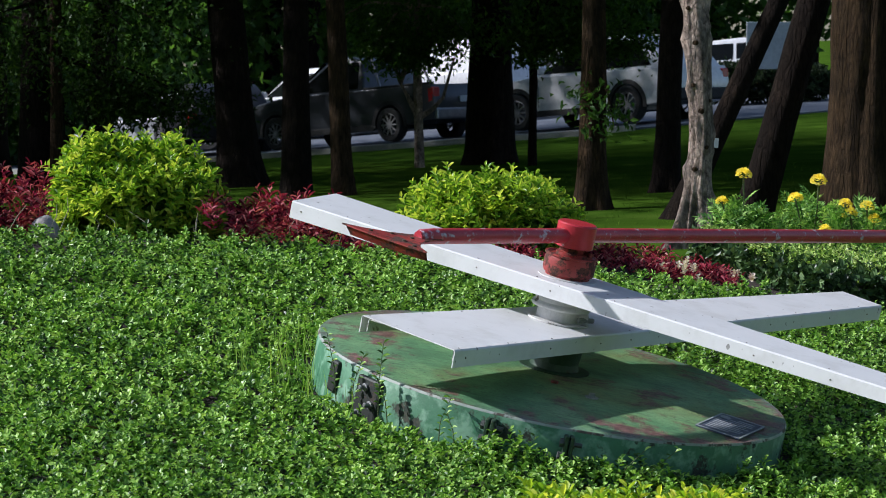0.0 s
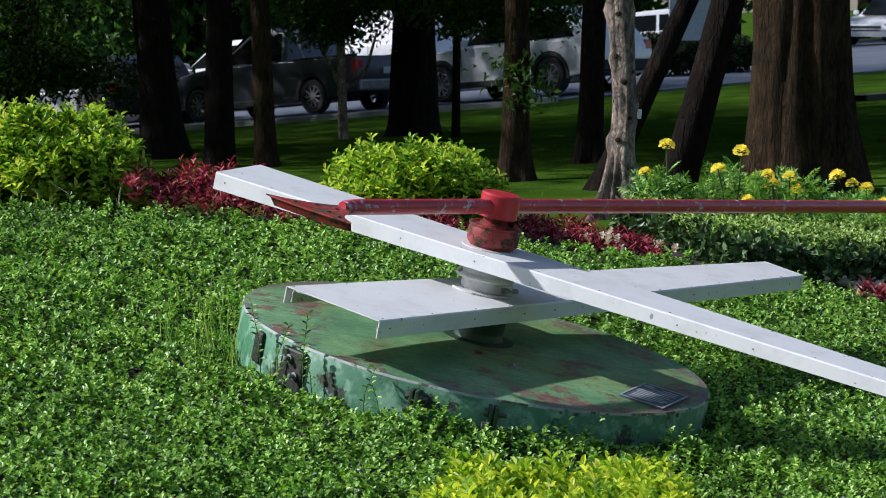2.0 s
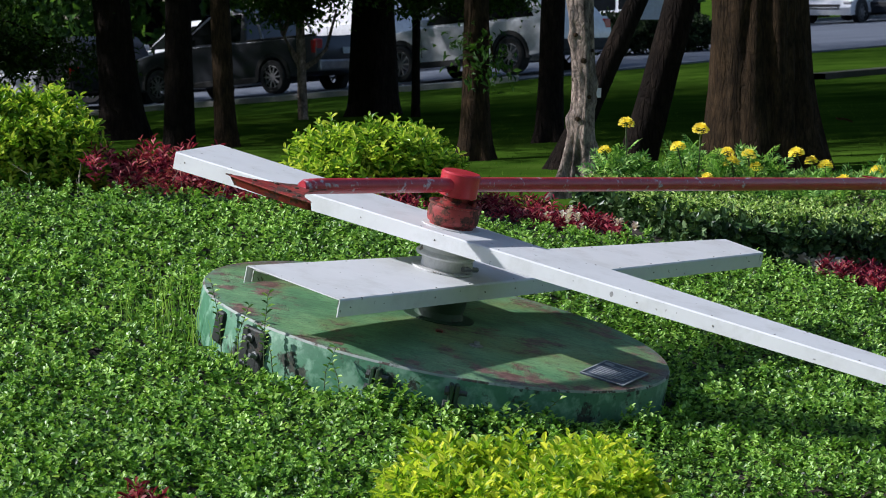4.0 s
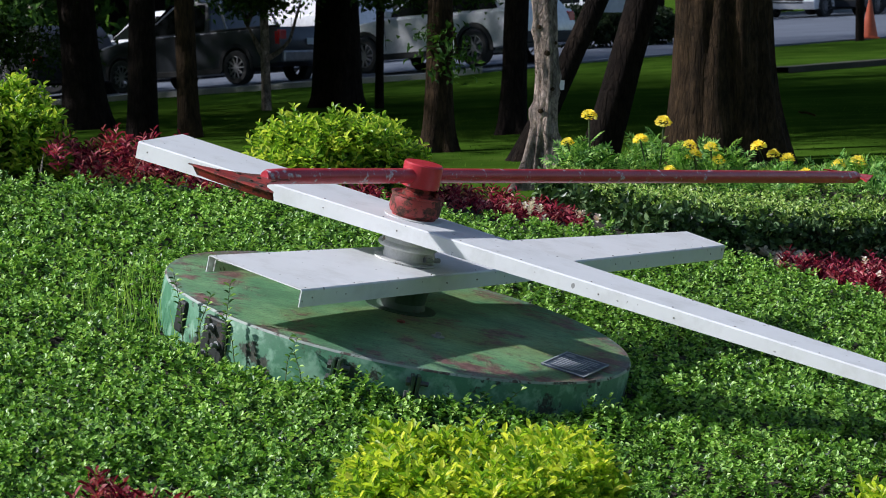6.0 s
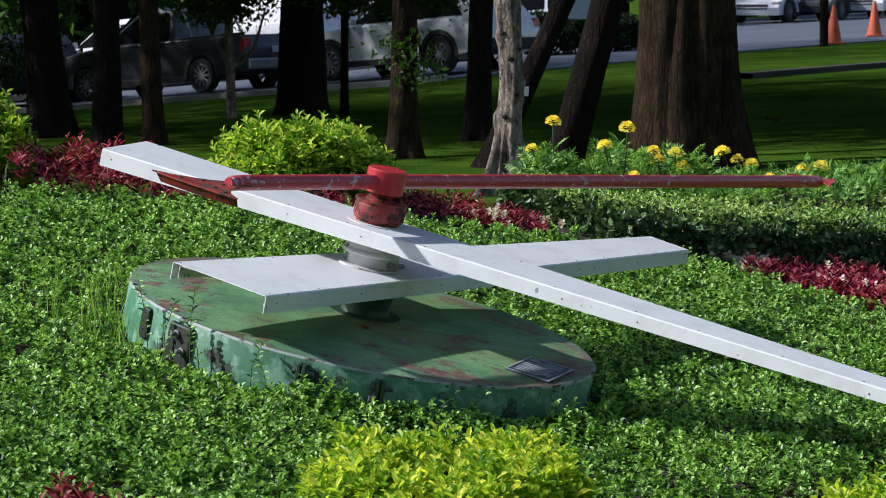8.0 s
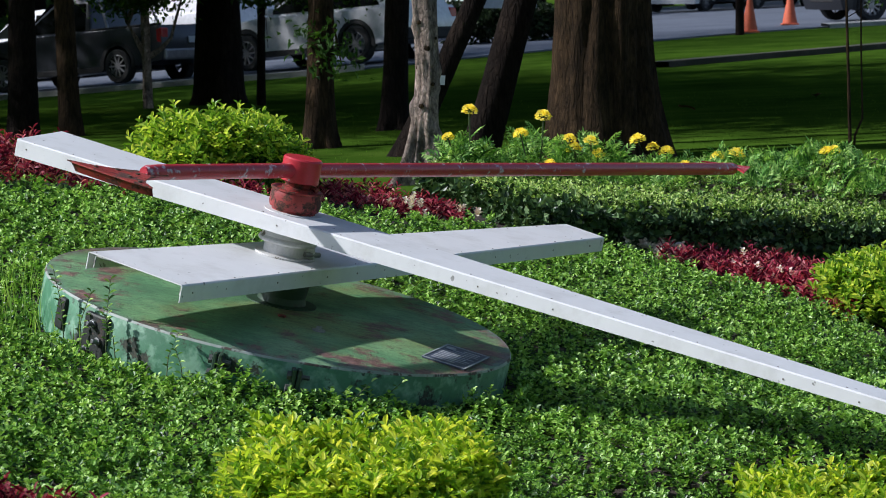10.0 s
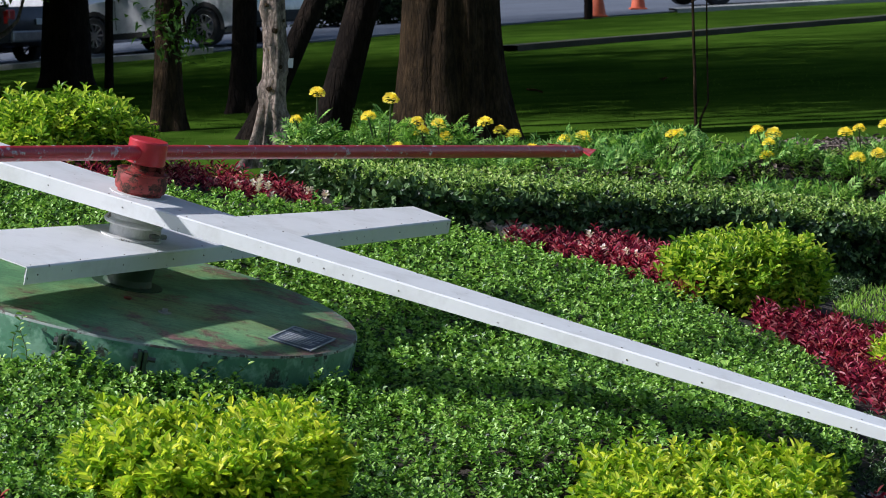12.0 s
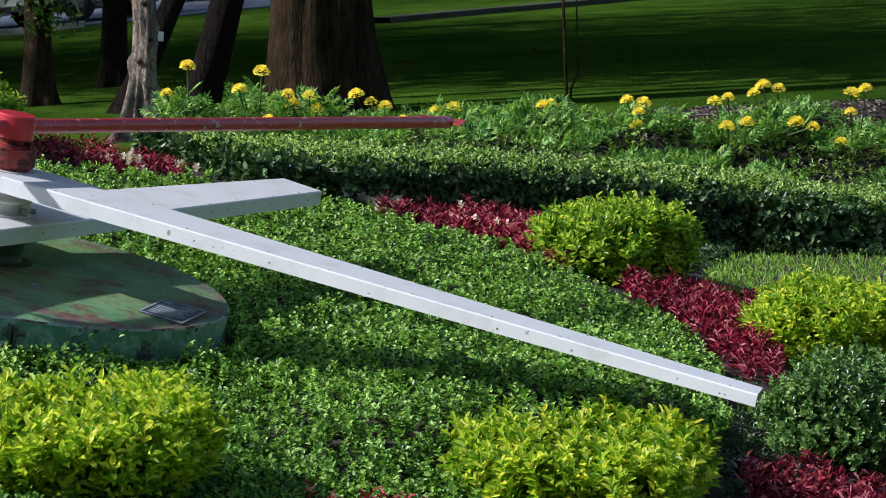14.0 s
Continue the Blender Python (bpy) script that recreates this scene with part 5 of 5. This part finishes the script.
tree(-8.05, 34.4, 0.26, (0.0, 0), 9.0, M_BARKD, "thick dark tree among hanging leaves", 0.4, 5, 3.9, 5120, 3.8, [(0.6, -2.0, 1.7, 0.45, 420), (1.5, -2.0, 1.9, 0.5, 460), (-0.5, -2.2, 1.6, 0.5, 420), (2.2, -1.0, 1.7, 0.4, 320), (1.2, -0.4, 0.98, 0.26, 620), (1.7, -0.5, 0.92, 0.22, 560), (2.15, -0.4, 0.96, 0.22, 480)], leaf=M_HANG_SHADED)
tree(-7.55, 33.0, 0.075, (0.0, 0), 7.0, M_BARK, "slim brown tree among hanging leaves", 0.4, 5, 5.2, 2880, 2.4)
tree(-9.6, 38.0, 0.25, (0.0, 0), 9.0, M_BARKD, "thick dark tree among hanging leaves", 0.4, 5, 6.1, 5120, 3.8, [(0.6, -2.0, 1.2, 0.5, 420), (1.5, -1.0, 1.6, 0.5, 420)], leaf=M_HANG_SHADED)


def woodland(name, along, depth, height, trees, count, label):
    """A wood far off: trunks and masses of leaves along a line."""
    p0, p1 = np.array(along[0]), np.array(along[1])
    t = RNG.uniform(0, 1, trees)
    base = p0 + (p1 - p0) * t[:, None] + RNG.uniform(-depth, depth, (trees, 2))
    ob = thing(name, pose(0, 0, 0), label, "wood", kind="stuff")
    bm = []
    centres = []
    for (bx, by) in base:
        bz = float(ground_z(bx, by))
        bm.append(tube([(bx, by, bz - 0.3), (bx + 0.2, by, bz + height * 0.35), (bx, by, bz + height * 0.8)], (0.3, 0.24, 0.1), 7, False))
        for k in range(6):
            a = RNG.uniform(0, 6.28)
            centres.append((bx + 2.0 * math.cos(a), by + 2.0 * math.sin(a), bz + height * (0.12 + 0.85 * (k + 0.5) / 6)))
    join_meshes("trunks", bm, M_BARKD, ob)
    mesh_part("crowns", crown_mesh(centres, count, 1.4, 0.5, M_TREE), ob)


woodland("woodland", ((-44, 68), (0, 106)), 3, 15, 40, 70000, "dark wood of leafy trees beyond the road")
woodland("woodland", ((-22, 98), (60, 122)), 5, 15, 44, 80000, "dark wood of leafy trees beyond the road")
# Added row that hides and shades bright ground at the far left.
woodland("undergrowth", ((-40, 52), (-15.2, 76)), 1.2, 5, 22, 26000, "leafy undergrowth added to cover and darken the far-left ground")
# Out of view behind the camera; added to keep low sky off the trunks.
woodland("woodland", ((-34, -26), (34, -26)), 4, 13, 26, 18000, "unseen wood behind the camera, added to block low sky")
# Out of view to the left; added to hold back sun and low sky.
woodland("woodland", ((-24, 24), (-27, 57)), 2.5, 13, 24, 60000, "unseen wood added left of the lawn to block light")


# Trees added, most of them out of view, to shade the road and cars.
for tx, ty in ((-13.6, 43.5), (-15.6, 50.5), (-16.8, 55.0), (-11.6, 53.6)):
    tree(tx, ty, 0.28, (0.3, 0), 11.0, M_BARKD, "broad tree added to shade the road and parked cars", 0.5, 5, tx, 5600, 4.0)
# Added so that its high crown darkens the grass strip beside the road.
tree(-13.6, 57.5, 0.3, (0.3, 0), 27.0, M_BARKD, "very tall tree added to shade the roadside grass", 0.4, 5, 3.7, 7000, 4.6)
# Always hidden by the broad trunk; its added crown dims the far lawn.
tree(2.05, 40.0, 0.3, (0.0, 0), 16.0, M_BARKD, "tall tree hidden behind the broad trunk, added to shade lawn", 0.4, 5, 4.4, 12000, 5.0)


def sapling(x, y):
    z = float(ground_z(x, y))
    ob = thing("sapling", pose(x, y, z), "bare thin sapling tied beside a stake on the lawn", "sapling")
    part("stem", tube([(0, 0, -0.1), (-0.02, 0, 0.5), (-0.05, 0, 1.3), (-0.06, 0, 2.6)], (0.014, 0.012, 0.009, 0.006), 8, False), M_BARK, ob)
    part("stake", tube([(0.02, 0.02, -0.1), (0.03, 0, 0.12), (0.085, 0, 0.25), (0.07, 0, 0.8), (0.06, 0.02, 2.2)], (0.009, 0.009, 0.008, 0.006, 0.005), 6, False), M_BARK, ob)
    for k in range(5):
        h = 1.0 + 0.22 * k
        tip = Vector((0.16 * math.cos(2.4 * k), 0.16 * math.sin(2.4 * k), h + 0.12))
        part("twig", tube([(-0.04, 0, h), tip], (0.004, 0.002), 5, False), M_BARKD, ob)
        mesh_part("leaves", crown_mesh([tuple(tip)], 14, 0.05, 0.05, M_TREE), ob)


sapling(3.03, 21.95)


# ---- parked cars ----
def prism(outline, half, taper=0.0, top=1.0, bevel=0.03):
    """A side outline (x, z) carried across the car; taper narrows it towards its top."""
    bm = bmesh.new()
    zs = [z for _, z in outline]
    z0, z1 = min(zs), max(zs)
    sides = []
    for s in (-1, 1):
        sides.append([bm.verts.new((x, s * (half - taper * (z - z0) / (z1 - z0)), z)) for x, z in outline])
    n = len(outline)
    bm.faces.new(sides[0][::-1])
    bm.faces.new(sides[1])
    for i in range(n):
        bm.faces.new((sides[0][i], sides[0][(i + 1) % n], sides[1][(i + 1) % n], sides[1][i]))
    bmesh.ops.recalc_face_normals(bm, faces=bm.faces)
    if bevel:
        rim = [e for e in bm.edges if len({v.co.y > 0 for v in e.verts}) == 1]
        bmesh.ops.bevel(bm, geom=rim, offset=bevel, segments=3, affect="EDGES", profile=0.5)
    return bm


def arch(cx, r, z0, n=8):
    return [(cx + r * math.cos(math.pi * k / n), z0 + r * math.sin(math.pi * k / n)) for k in range(n + 1)][::-1]


def side_glass(corners, s):
    """A pane set in the car's side: corners as (x, z, half width) from below, turning."""
    bm = bmesh.new()
    inner, outer = [bm.verts.new((x, s * (w - 0.01), z)) for x, z, w in corners], [bm.verts.new((x, s * (w + 0.008), z)) for x, z, w in corners]
    bm.faces.new(outer)
    n = len(corners)
    for i in range(n):
        bm.faces.new((inner[i], inner[(i + 1) % n], outer[(i + 1) % n], outer[i]))
    bmesh.ops.recalc_face_normals(bm, faces=bm.faces)
    return bm


def arch_trim(cx, r0, r1, z0, y):
    """The dark lip round a wheel opening."""
    bm = bmesh.new()
    rows = []
    for k in range(13):
        a = math.pi * (-0.05 + 1.1 * k / 12)
        c, q = math.cos(a), math.sin(a)
        rows.append([bm.verts.new((cx + r * c, h, z0 + r * q)) for r, h in ((r0, y * 0.93), (r0, y + math.copysign(0.012, y)), (r1, y + math.copysign(0.008, y)), (r1, y * 0.93))])
    for a, b in zip(rows, rows[1:]):
        for i in range(4):
            bm.faces.new((a[i], a[(i + 1) % 4], b[(i + 1) % 4], b[i]))
    bmesh.ops.recalc_face_normals(bm, faces=bm.faces)
    return bm


def car(name, m, paint, label, length, base, height, pickup=False, wheel=1.0, van=False):
    """A parked car: x towards its front, the ground at z = 0."""
    ob = thing(name, m, label, "car", "parked cars")
    f, r, wr = base * 0.5, -base * 0.5, 0.36 * wheel
    nose, tail = f + (length - base) * 0.46, r - (length - base) * 0.54
    belt = height * 0.60
    c1 = f - 0.42
    low = [(tail + 0.06, 0.36), (tail, 0.56), (tail + 0.03, belt - 0.12), (tail + 0.10, belt), (c1, belt + 0.01), (f + 0.15, belt - 0.05), (nose - 0.28, belt - 0.15), (nose - 0.06, belt - 0.30), (nose, 0.52), (nose - 0.08, 0.28)]
    low += [(f + wr + 0.09, 0.28)] + [(2 * f - x, z) for x, z in arch(f, wr + 0.08, 0.34, 12)] + [(f - wr - 0.09, 0.25), (r + wr + 0.09, 0.25)] + [(2 * r - x, z) for x, z in arch(r, wr + 0.08, 0.34, 12)] + [(r - wr - 0.09, 0.30)]
    sharp(part("body", prism(low, 0.92, bevel=0.03), paint, ob), 40)
    c0 = -0.85 if pickup else tail + 0.12
    r0, r1 = (c0 + 0.14, c1 - 0.95) if pickup else (tail + 0.62, c1 - 0.95)
    roof = [(c0, belt - 0.02), (r0 - (0.0 if pickup else 0.16), height - (0.10 if pickup else 0.22)), (r0 + 0.25, height - 0.03), ((r0 + r1) / 2, height), (r1 - 0.1, height - 0.03), (r1 + 0.12, height - 0.12), (c1 + 0.02, belt - 0.02)]
    sharp(part("cabin", prism(roof, 0.86, 0.20, bevel=0.05), paint, ob), 40)
    h0, h1 = belt + 0.04, height - 0.13

    def wide(z):
        return 0.86 - 0.20 * (z - belt + 0.02) / (height - belt + 0.02)

    mid = c1 - 0.95 if van else (c0 + c1) / 2 - 0.1
    for s in (-1, 1):
        back = c0 + (0.16 if pickup else 0.30)
        part("window", side_glass([(mid + 0.04, h0, wide(h0)), (c1 - 0.14, h0, wide(h0)), (r1 - 0.02, h1, wide(h1)), (mid + 0.04, h1, wide(h1))], s), M_GLASS, ob)
        if not van:
            part("window", side_glass([(back, h0, wide(h0)), (mid - 0.04, h0, wide(h0)), (mid - 0.04, h1, wide(h1)), (back + (0.06 if pickup else 0.40), h1, wide(h1))], s), M_GLASS, ob)
        for sx in (mid, c1 - 0.12) if pickup else (mid, c1 - 0.12, r + 0.52):
            part("door_seam", box((0.012, 0.006, belt - 0.42), (sx, s * 0.922, (belt + 0.40) / 2)), M_RUBBER, ob)
        part("sill", box((base - 2 * wr - 0.2, 0.05, 0.12), (0, s * 0.905, 0.29), 0.015), M_RUBBER, ob)
        part("tail_lamp", box((0.16, 0.20, 0.30), (tail + 0.10, s * 0.82, belt - 0.20), 0.03), M_TAIL, ob)
        part("head_lamp", box((0.36, 0.28, 0.13), (nose - 0.26, s * 0.77, belt - 0.25), 0.03), M_RIM, ob)
        part("mirror", box((0.12, 0.18, 0.14), (c1 - 0.25, s * 1.0, belt + 0.10), 0.03), paint, ob)
        for cx in (f, r):
            part("arch_trim", arch_trim(cx, wr + 0.05, wr + 0.13, 0.34, s * 0.92), M_RUBBER, ob)
    ang = math.atan2(height - 0.12 - belt, c1 - r1 - 0.12)
    part("windscreen", box((math.hypot(height - belt, c1 - r1) * 0.86, 1.36, 0.014), ((c1 + r1) / 2 + 0.10, 0, (belt + height) / 2 - 0.02), 0, pose(0, 0, 0, 0, math.degrees(ang), 0)), M_GLASS, ob)
    part("bumper", box((0.14, 1.78, 0.22), (tail + 0.04, 0, 0.47), 0.04), M_RIM if pickup else M_RUBBER, ob)
    part("number_plate", box((0.012, 0.42, 0.12), (tail - 0.02, 0, 0.74), 0.002), M_BOARD, ob)
    part("grille", box((0.05, 1.1, 0.16), (nose - 0.03, 0, belt - 0.36), 0.02), M_RUBBER, ob)
    for cx in (f, r):
        for s in (-1, 1):
            tyre = part("wheel", lathe([(0.20, -0.11), (0.34, -0.115), (0.37, -0.09), (0.37, 0.09), (0.34, 0.115), (0.25, 0.11), (0.23, 0.05), (0.20, 0.05)], 28), M_RUBBER, ob)
            tyre.matrix_local = Matrix.Translation((cx, s * 0.84, 0.37 * wheel)) @ pose(0, 0, 0, -90 * s, 0, 0) @ Matrix.Diagonal((wheel, wheel, 1, 1))
            sharp(tyre)
            spokes = [lathe([(0.220, 0.05), (0.248, 0.075), (0.253, 0.10), (0.238, 0.11)], 28), lathe([(0.06, 0.06), (0.06, 0.10), (0, 0.105)], 14)]
            for k in range(10):
                t = pose(0, 0, 0, 0, 0, 36 * k)
                spokes.append(box((0.19, 0.036, 0.02), t @ Vector((0.14, 0, 0.088)), 0, t))
            join_meshes("rim", spokes, M_RIM, tyre)
    if pickup:
        for s in (-1, 1):
            part("bed_rail", box((abs(tail - c0) - 0.1, 0.06, 0.05), ((tail + c0) / 2, s * 0.88, belt + 0.02), 0.015), M_RUBBER, ob)
        part("roll_bar", tube([(c0 - 0.35, -0.75, belt), (c0 - 0.12, -0.68, height - 0.12), (c0 - 0.12, 0.68, height - 0.12), (c0 - 0.35, 0.75, belt)], 0.035, 8), M_RIM, ob)
    return ob


def parked(name, rear, heading, base, *args, **more):
    h = Vector((heading[0], heading[1], 0)).normalized()
    c = Vector((rear[0], rear[1], 0)) + h * base / 2
    fz, rz = [float(ground_z(*(c + h * k * base / 2).to_2d())) + 0.03 for k in (1, -1)]
    m = Matrix.Translation((c.x, c.y, (fz + rz) / 2)) @ pose(0, 0, 0, 0, 0, math.degrees(math.atan2(h.y, h.x))) @ pose(0, 0, 0, 0, -math.degrees(math.atan2(fz - rz, base)), 0)
    return car(name, m, *args, **more)


parked("pickup_truck", (-5.74, 56.67), (-2.49, 1.85), 3.1, M_CARGREY, "dark grey pickup truck parked beyond the trees", 5.3, 3.1, 1.72, pickup=True, wheel=0.88)
parked("car", (-1.12, 54.64), (-2.17, 1.7), 2.7, M_CARWHITE, "white tall hatchback with dark wheel arches parked at the roadside", 4.5, 2.7, 1.64, wheel=0.92)
parked("car", (-2.4, 68.0), (-0.7, 0.7), 2.7, M_CARWHITE, "white car in the far row of parked cars", 4.5, 2.7, 1.55)
parked("car", (-5.2, 66.8), (-0.78, 0.62), 2.7, M_CARWHITE, "tall white plain-sided van in the far row of cars", 4.9, 2.7, 1.95, van=True)
parked("car", (-8.5, 67.5), (-0.7, 0.7), 2.7, M_CARWHITE, "white car in the far row of parked cars", 4.5, 2.7, 1.6)
parked("car", (-11.2, 66.0), (-0.97, 0.24), 2.7, M_CARWHITE, "low white car in the far row of parked cars", 4.3, 2.7, 1.36)
parked("car", (1.2, 75.0), (-0.97, 0.24), 2.7, M_CARWHITE, "white car in the far row of parked cars", 4.5, 2.7, 1.42)
parked("car", (-10.3, 60.6), (-0.35, 0.94), 2.7, M_CARDARK, "dark car parked beyond the trees", 4.4, 2.7, 1.5)
for fx, fy, paint, tone in ((8.6, 95.4, M_CARWHITE, "white"), (10.3, 96.1, M_CARGREY, "grey"), (12.0, 96.8, M_CARWHITE, "white"), (14.6, 97.8, M_CARWHITE, "white"), (17.0, 98.6, M_CARDARK, "dark")):
    parked("car", (fx, fy), (-0.5, -0.87), 2.7, paint, tone + " car in the row parked across the road", 4.5, 2.7, 1.5)
parked("car", (11.9, 69.5), (-0.9, -0.35), 2.7, M_CARDARK, "dark car at the roadside", 4.5, 2.7, 1.5)


bush("green_bush", 0.95, 63.0, 1.02, 1.35, M_DEEP, "wide clipped green bush beyond the road, coloured as in shade", 700, 0.16, 0.5, 7, 0.3, 5.0)


# ---- board, cones, stones ----
def sign_board(x, y):
    z = float(ground_z(x, y))
    ob = thing("sign_board", pose(x, y, z, 0, 0, 6), "plain pale board on a steel post beside the road", "sign")
    part("post", tube([(0, 0, -0.1), (0, 0, 1.0)], 0.05, 12), M_STEEL, ob)
    part("panel", box((1.28, 0.06, 0.95), (-0.22, -0.05, 1.24), 0.01), M_BOARD, ob)
    part("bracket", box((0.32, 0.05, 0.18), (0.0, -0.05, 0.66), 0.01), M_STEEL, ob)


sign_board(1.35, 60.0)


def traffic_cone(x, y):
    z = float(ground_z(x, y)) + 0.03
    ob = thing("traffic_cone", pose(x, y, z), "orange plastic traffic cone on the road", "cone", "traffic cones")
    part("base", box((0.38, 0.38, 0.04), (0, 0, 0.02), 0.01), M_CONE, ob)
    part("cone", lathe([(0.17, 0.04), (0.035, 0.78), (0.03, 0.80), (0, 0.80)], 20), M_CONE, ob)


traffic_cone(6.2, 60.8)
traffic_cone(7.7, 66.6)
post = thing("post", pose(5.95, 60.3, float(ground_z(5.95, 60.3))), "dark round post at the lawn's edge", "post")
part("shaft", tube([(0, 0, -0.2), (0, 0, 3.2)], 0.09, 14), M_BARKD, post)


def stone(x, y, size, squash, material, label):
    bm = bmesh.new()
    bmesh.ops.create_icosphere(bm, subdivisions=3, radius=1)
    for v in bm.verts:
        w = 1 + 0.25 * noise.noise(v.co * 1.3 + Vector((x, y, 0)))
        v.co = Vector((v.co.x * size * w, v.co.y * size * w * 0.8, v.co.z * size * squash * w))
    for f in bm.faces:
        f.smooth = True
    me = bpy.data.meshes.new("stone")
    bm.to_mesh(me)
    bm.free()
    me.materials.append(material)
    ob = new("stone", me)
    ob.location = (x, y, float(ground_z(x, y)) + size * squash * 0.4)
    return tagged(ob, label, "stone")


def edging_stone(x, y, length, turn):
    """A low concrete edging piece set along the bed, worn round at its edges."""
    z = float(bed_z(x, y)) - 0.035
    bm = box((0.13, length, 0.10), (0, 0, 0.0), 0.012)
    for v in bm.verts:
        v.co += Vector((0.006, 0.0, 0.005)) * noise.noise(v.co * 9 + Vector((x, y, 0)))
    me = bpy.data.meshes.new("edging_stone")
    bm.to_mesh(me)
    bm.free()
    me.materials.append(M_STONE)
    ob = new("edging_stone", me)
    ob.matrix_world = pose(x, y, z, 4, 8, turn)
    return tagged(ob, "grey edging stone half hidden by the bedding plants", "edging stone")


edging_stone(2.37, 11.73, 0.4, -25)
stone(-3.22, 13.8, 0.07, 1.2, M_STONE, "pale brown stone among the crimson plants")


def fallen_leaf(x, y, z, size, label):
    bm = bmesh.new()
    rows = []
    for t, w, h in ((0, 0.05, 0), (0.25, 0.34, 0.06), (0.55, 0.40, 0.10), (0.8, 0.22, 0.05), (1.0, 0.02, 0.12)):
        rows.append([bm.verts.new((size * (t - 0.5), size * w * k, size * (h + 0.10 * abs(k)))) for k in (-1, 0, 1)])
    for a, b in zip(rows, rows[1:]):
        for i in (0, 1):
            bm.faces.new((a[i], a[i + 1], b[i + 1], b[i])).smooth = True
    me = bpy.data.meshes.new("fallen_leaf")
    bm.to_mesh(me)
    bm.free()
    me.materials.append(M_DRY)
    ob = new("fallen_leaf", me)
    ob.matrix_world = pose(x, y, z, 8, -6, 70 * x)
    return tagged(ob, label, "leaf")


fallen_leaf(-2.19, 10.02, 0.285, 0.07, "dry reddish-brown leaf lying on the ground cover")
fallen_leaf(2.4, 29.5, float(ground_z(2.4, 29.5)) + 0.01, 0.17, "dry brown leaf lying on the lawn")
fallen_leaf(3.9, 31.0, float(ground_z(3.9, 31.0)) + 0.01, 0.15, "dry brown leaf lying on the lawn")

tag = thing("tree_tag", pose(-0.06, 23.3, 0.82, 0, 4, 0), "small pale green plate fixed to a leaning trunk", "tag")
part("plate", box((0.085, 0.006, 0.075), (0, 0, 0), 0.001), M_BOARD, tag)


def weed(angle, tall, lean):
    """A thin weed that stands against the drum's side."""
    d = Vector((math.cos(radians(angle)), math.sin(radians(angle)), 0))
    foot = DIAL @ (d * 1.05)
    foot.z = float(bed_z(foot.x, foot.y)) + 0.02
    ob = thing("weed", Matrix.Translation(foot), "thin green weed standing against the drum", "weed", "weeds")
    tip = Vector((lean, 0.02, tall))
    mid = tip * 0.5 + Vector((-lean * 0.3, -0.01, 0.01))
    part("stem", tube([(0, 0, 0), mid, tip], (0.0025, 0.002, 0.0014), 5, False), M_STEM, ob)
    n = int(tall * 60)
    t = np.linspace(0.25, 1, n)[:, None]
    p = (1 - t) ** 2 * 0 + 2 * t * (1 - t) * np.array(mid)[None] + t ** 2 * np.array(tip)[None]
    side = np.where(np.arange(n) % 2 == 0, 1.0, -1.0)
    ax = np.stack([side, RNG.uniform(-0.6, 0.2, n), RNG.uniform(0.2, 0.9, n)], 1)
    mesh_part("leaves", leaves("leaves", p, ax, np.tile(np.array([[0, -0.4, 1.0]]), (n, 1)), RNG.uniform(0.02, 0.034, n), 0.5, M_COVER), ob)


for angle, tall, lean in ((-143, 0.30, -0.04), (-137, 0.24, 0.05), (-128, 0.33, 0.02), (-125, 0.22, -0.05), (-112, 0.20, 0.05), (-108, 0.16, -0.03), (-92, 0.14, 0.03), (-72, 0.15, 0.09), (-66, 0.17, 0.12), (-63, 0.14, -0.08)):
    weed(angle, tall, lean)
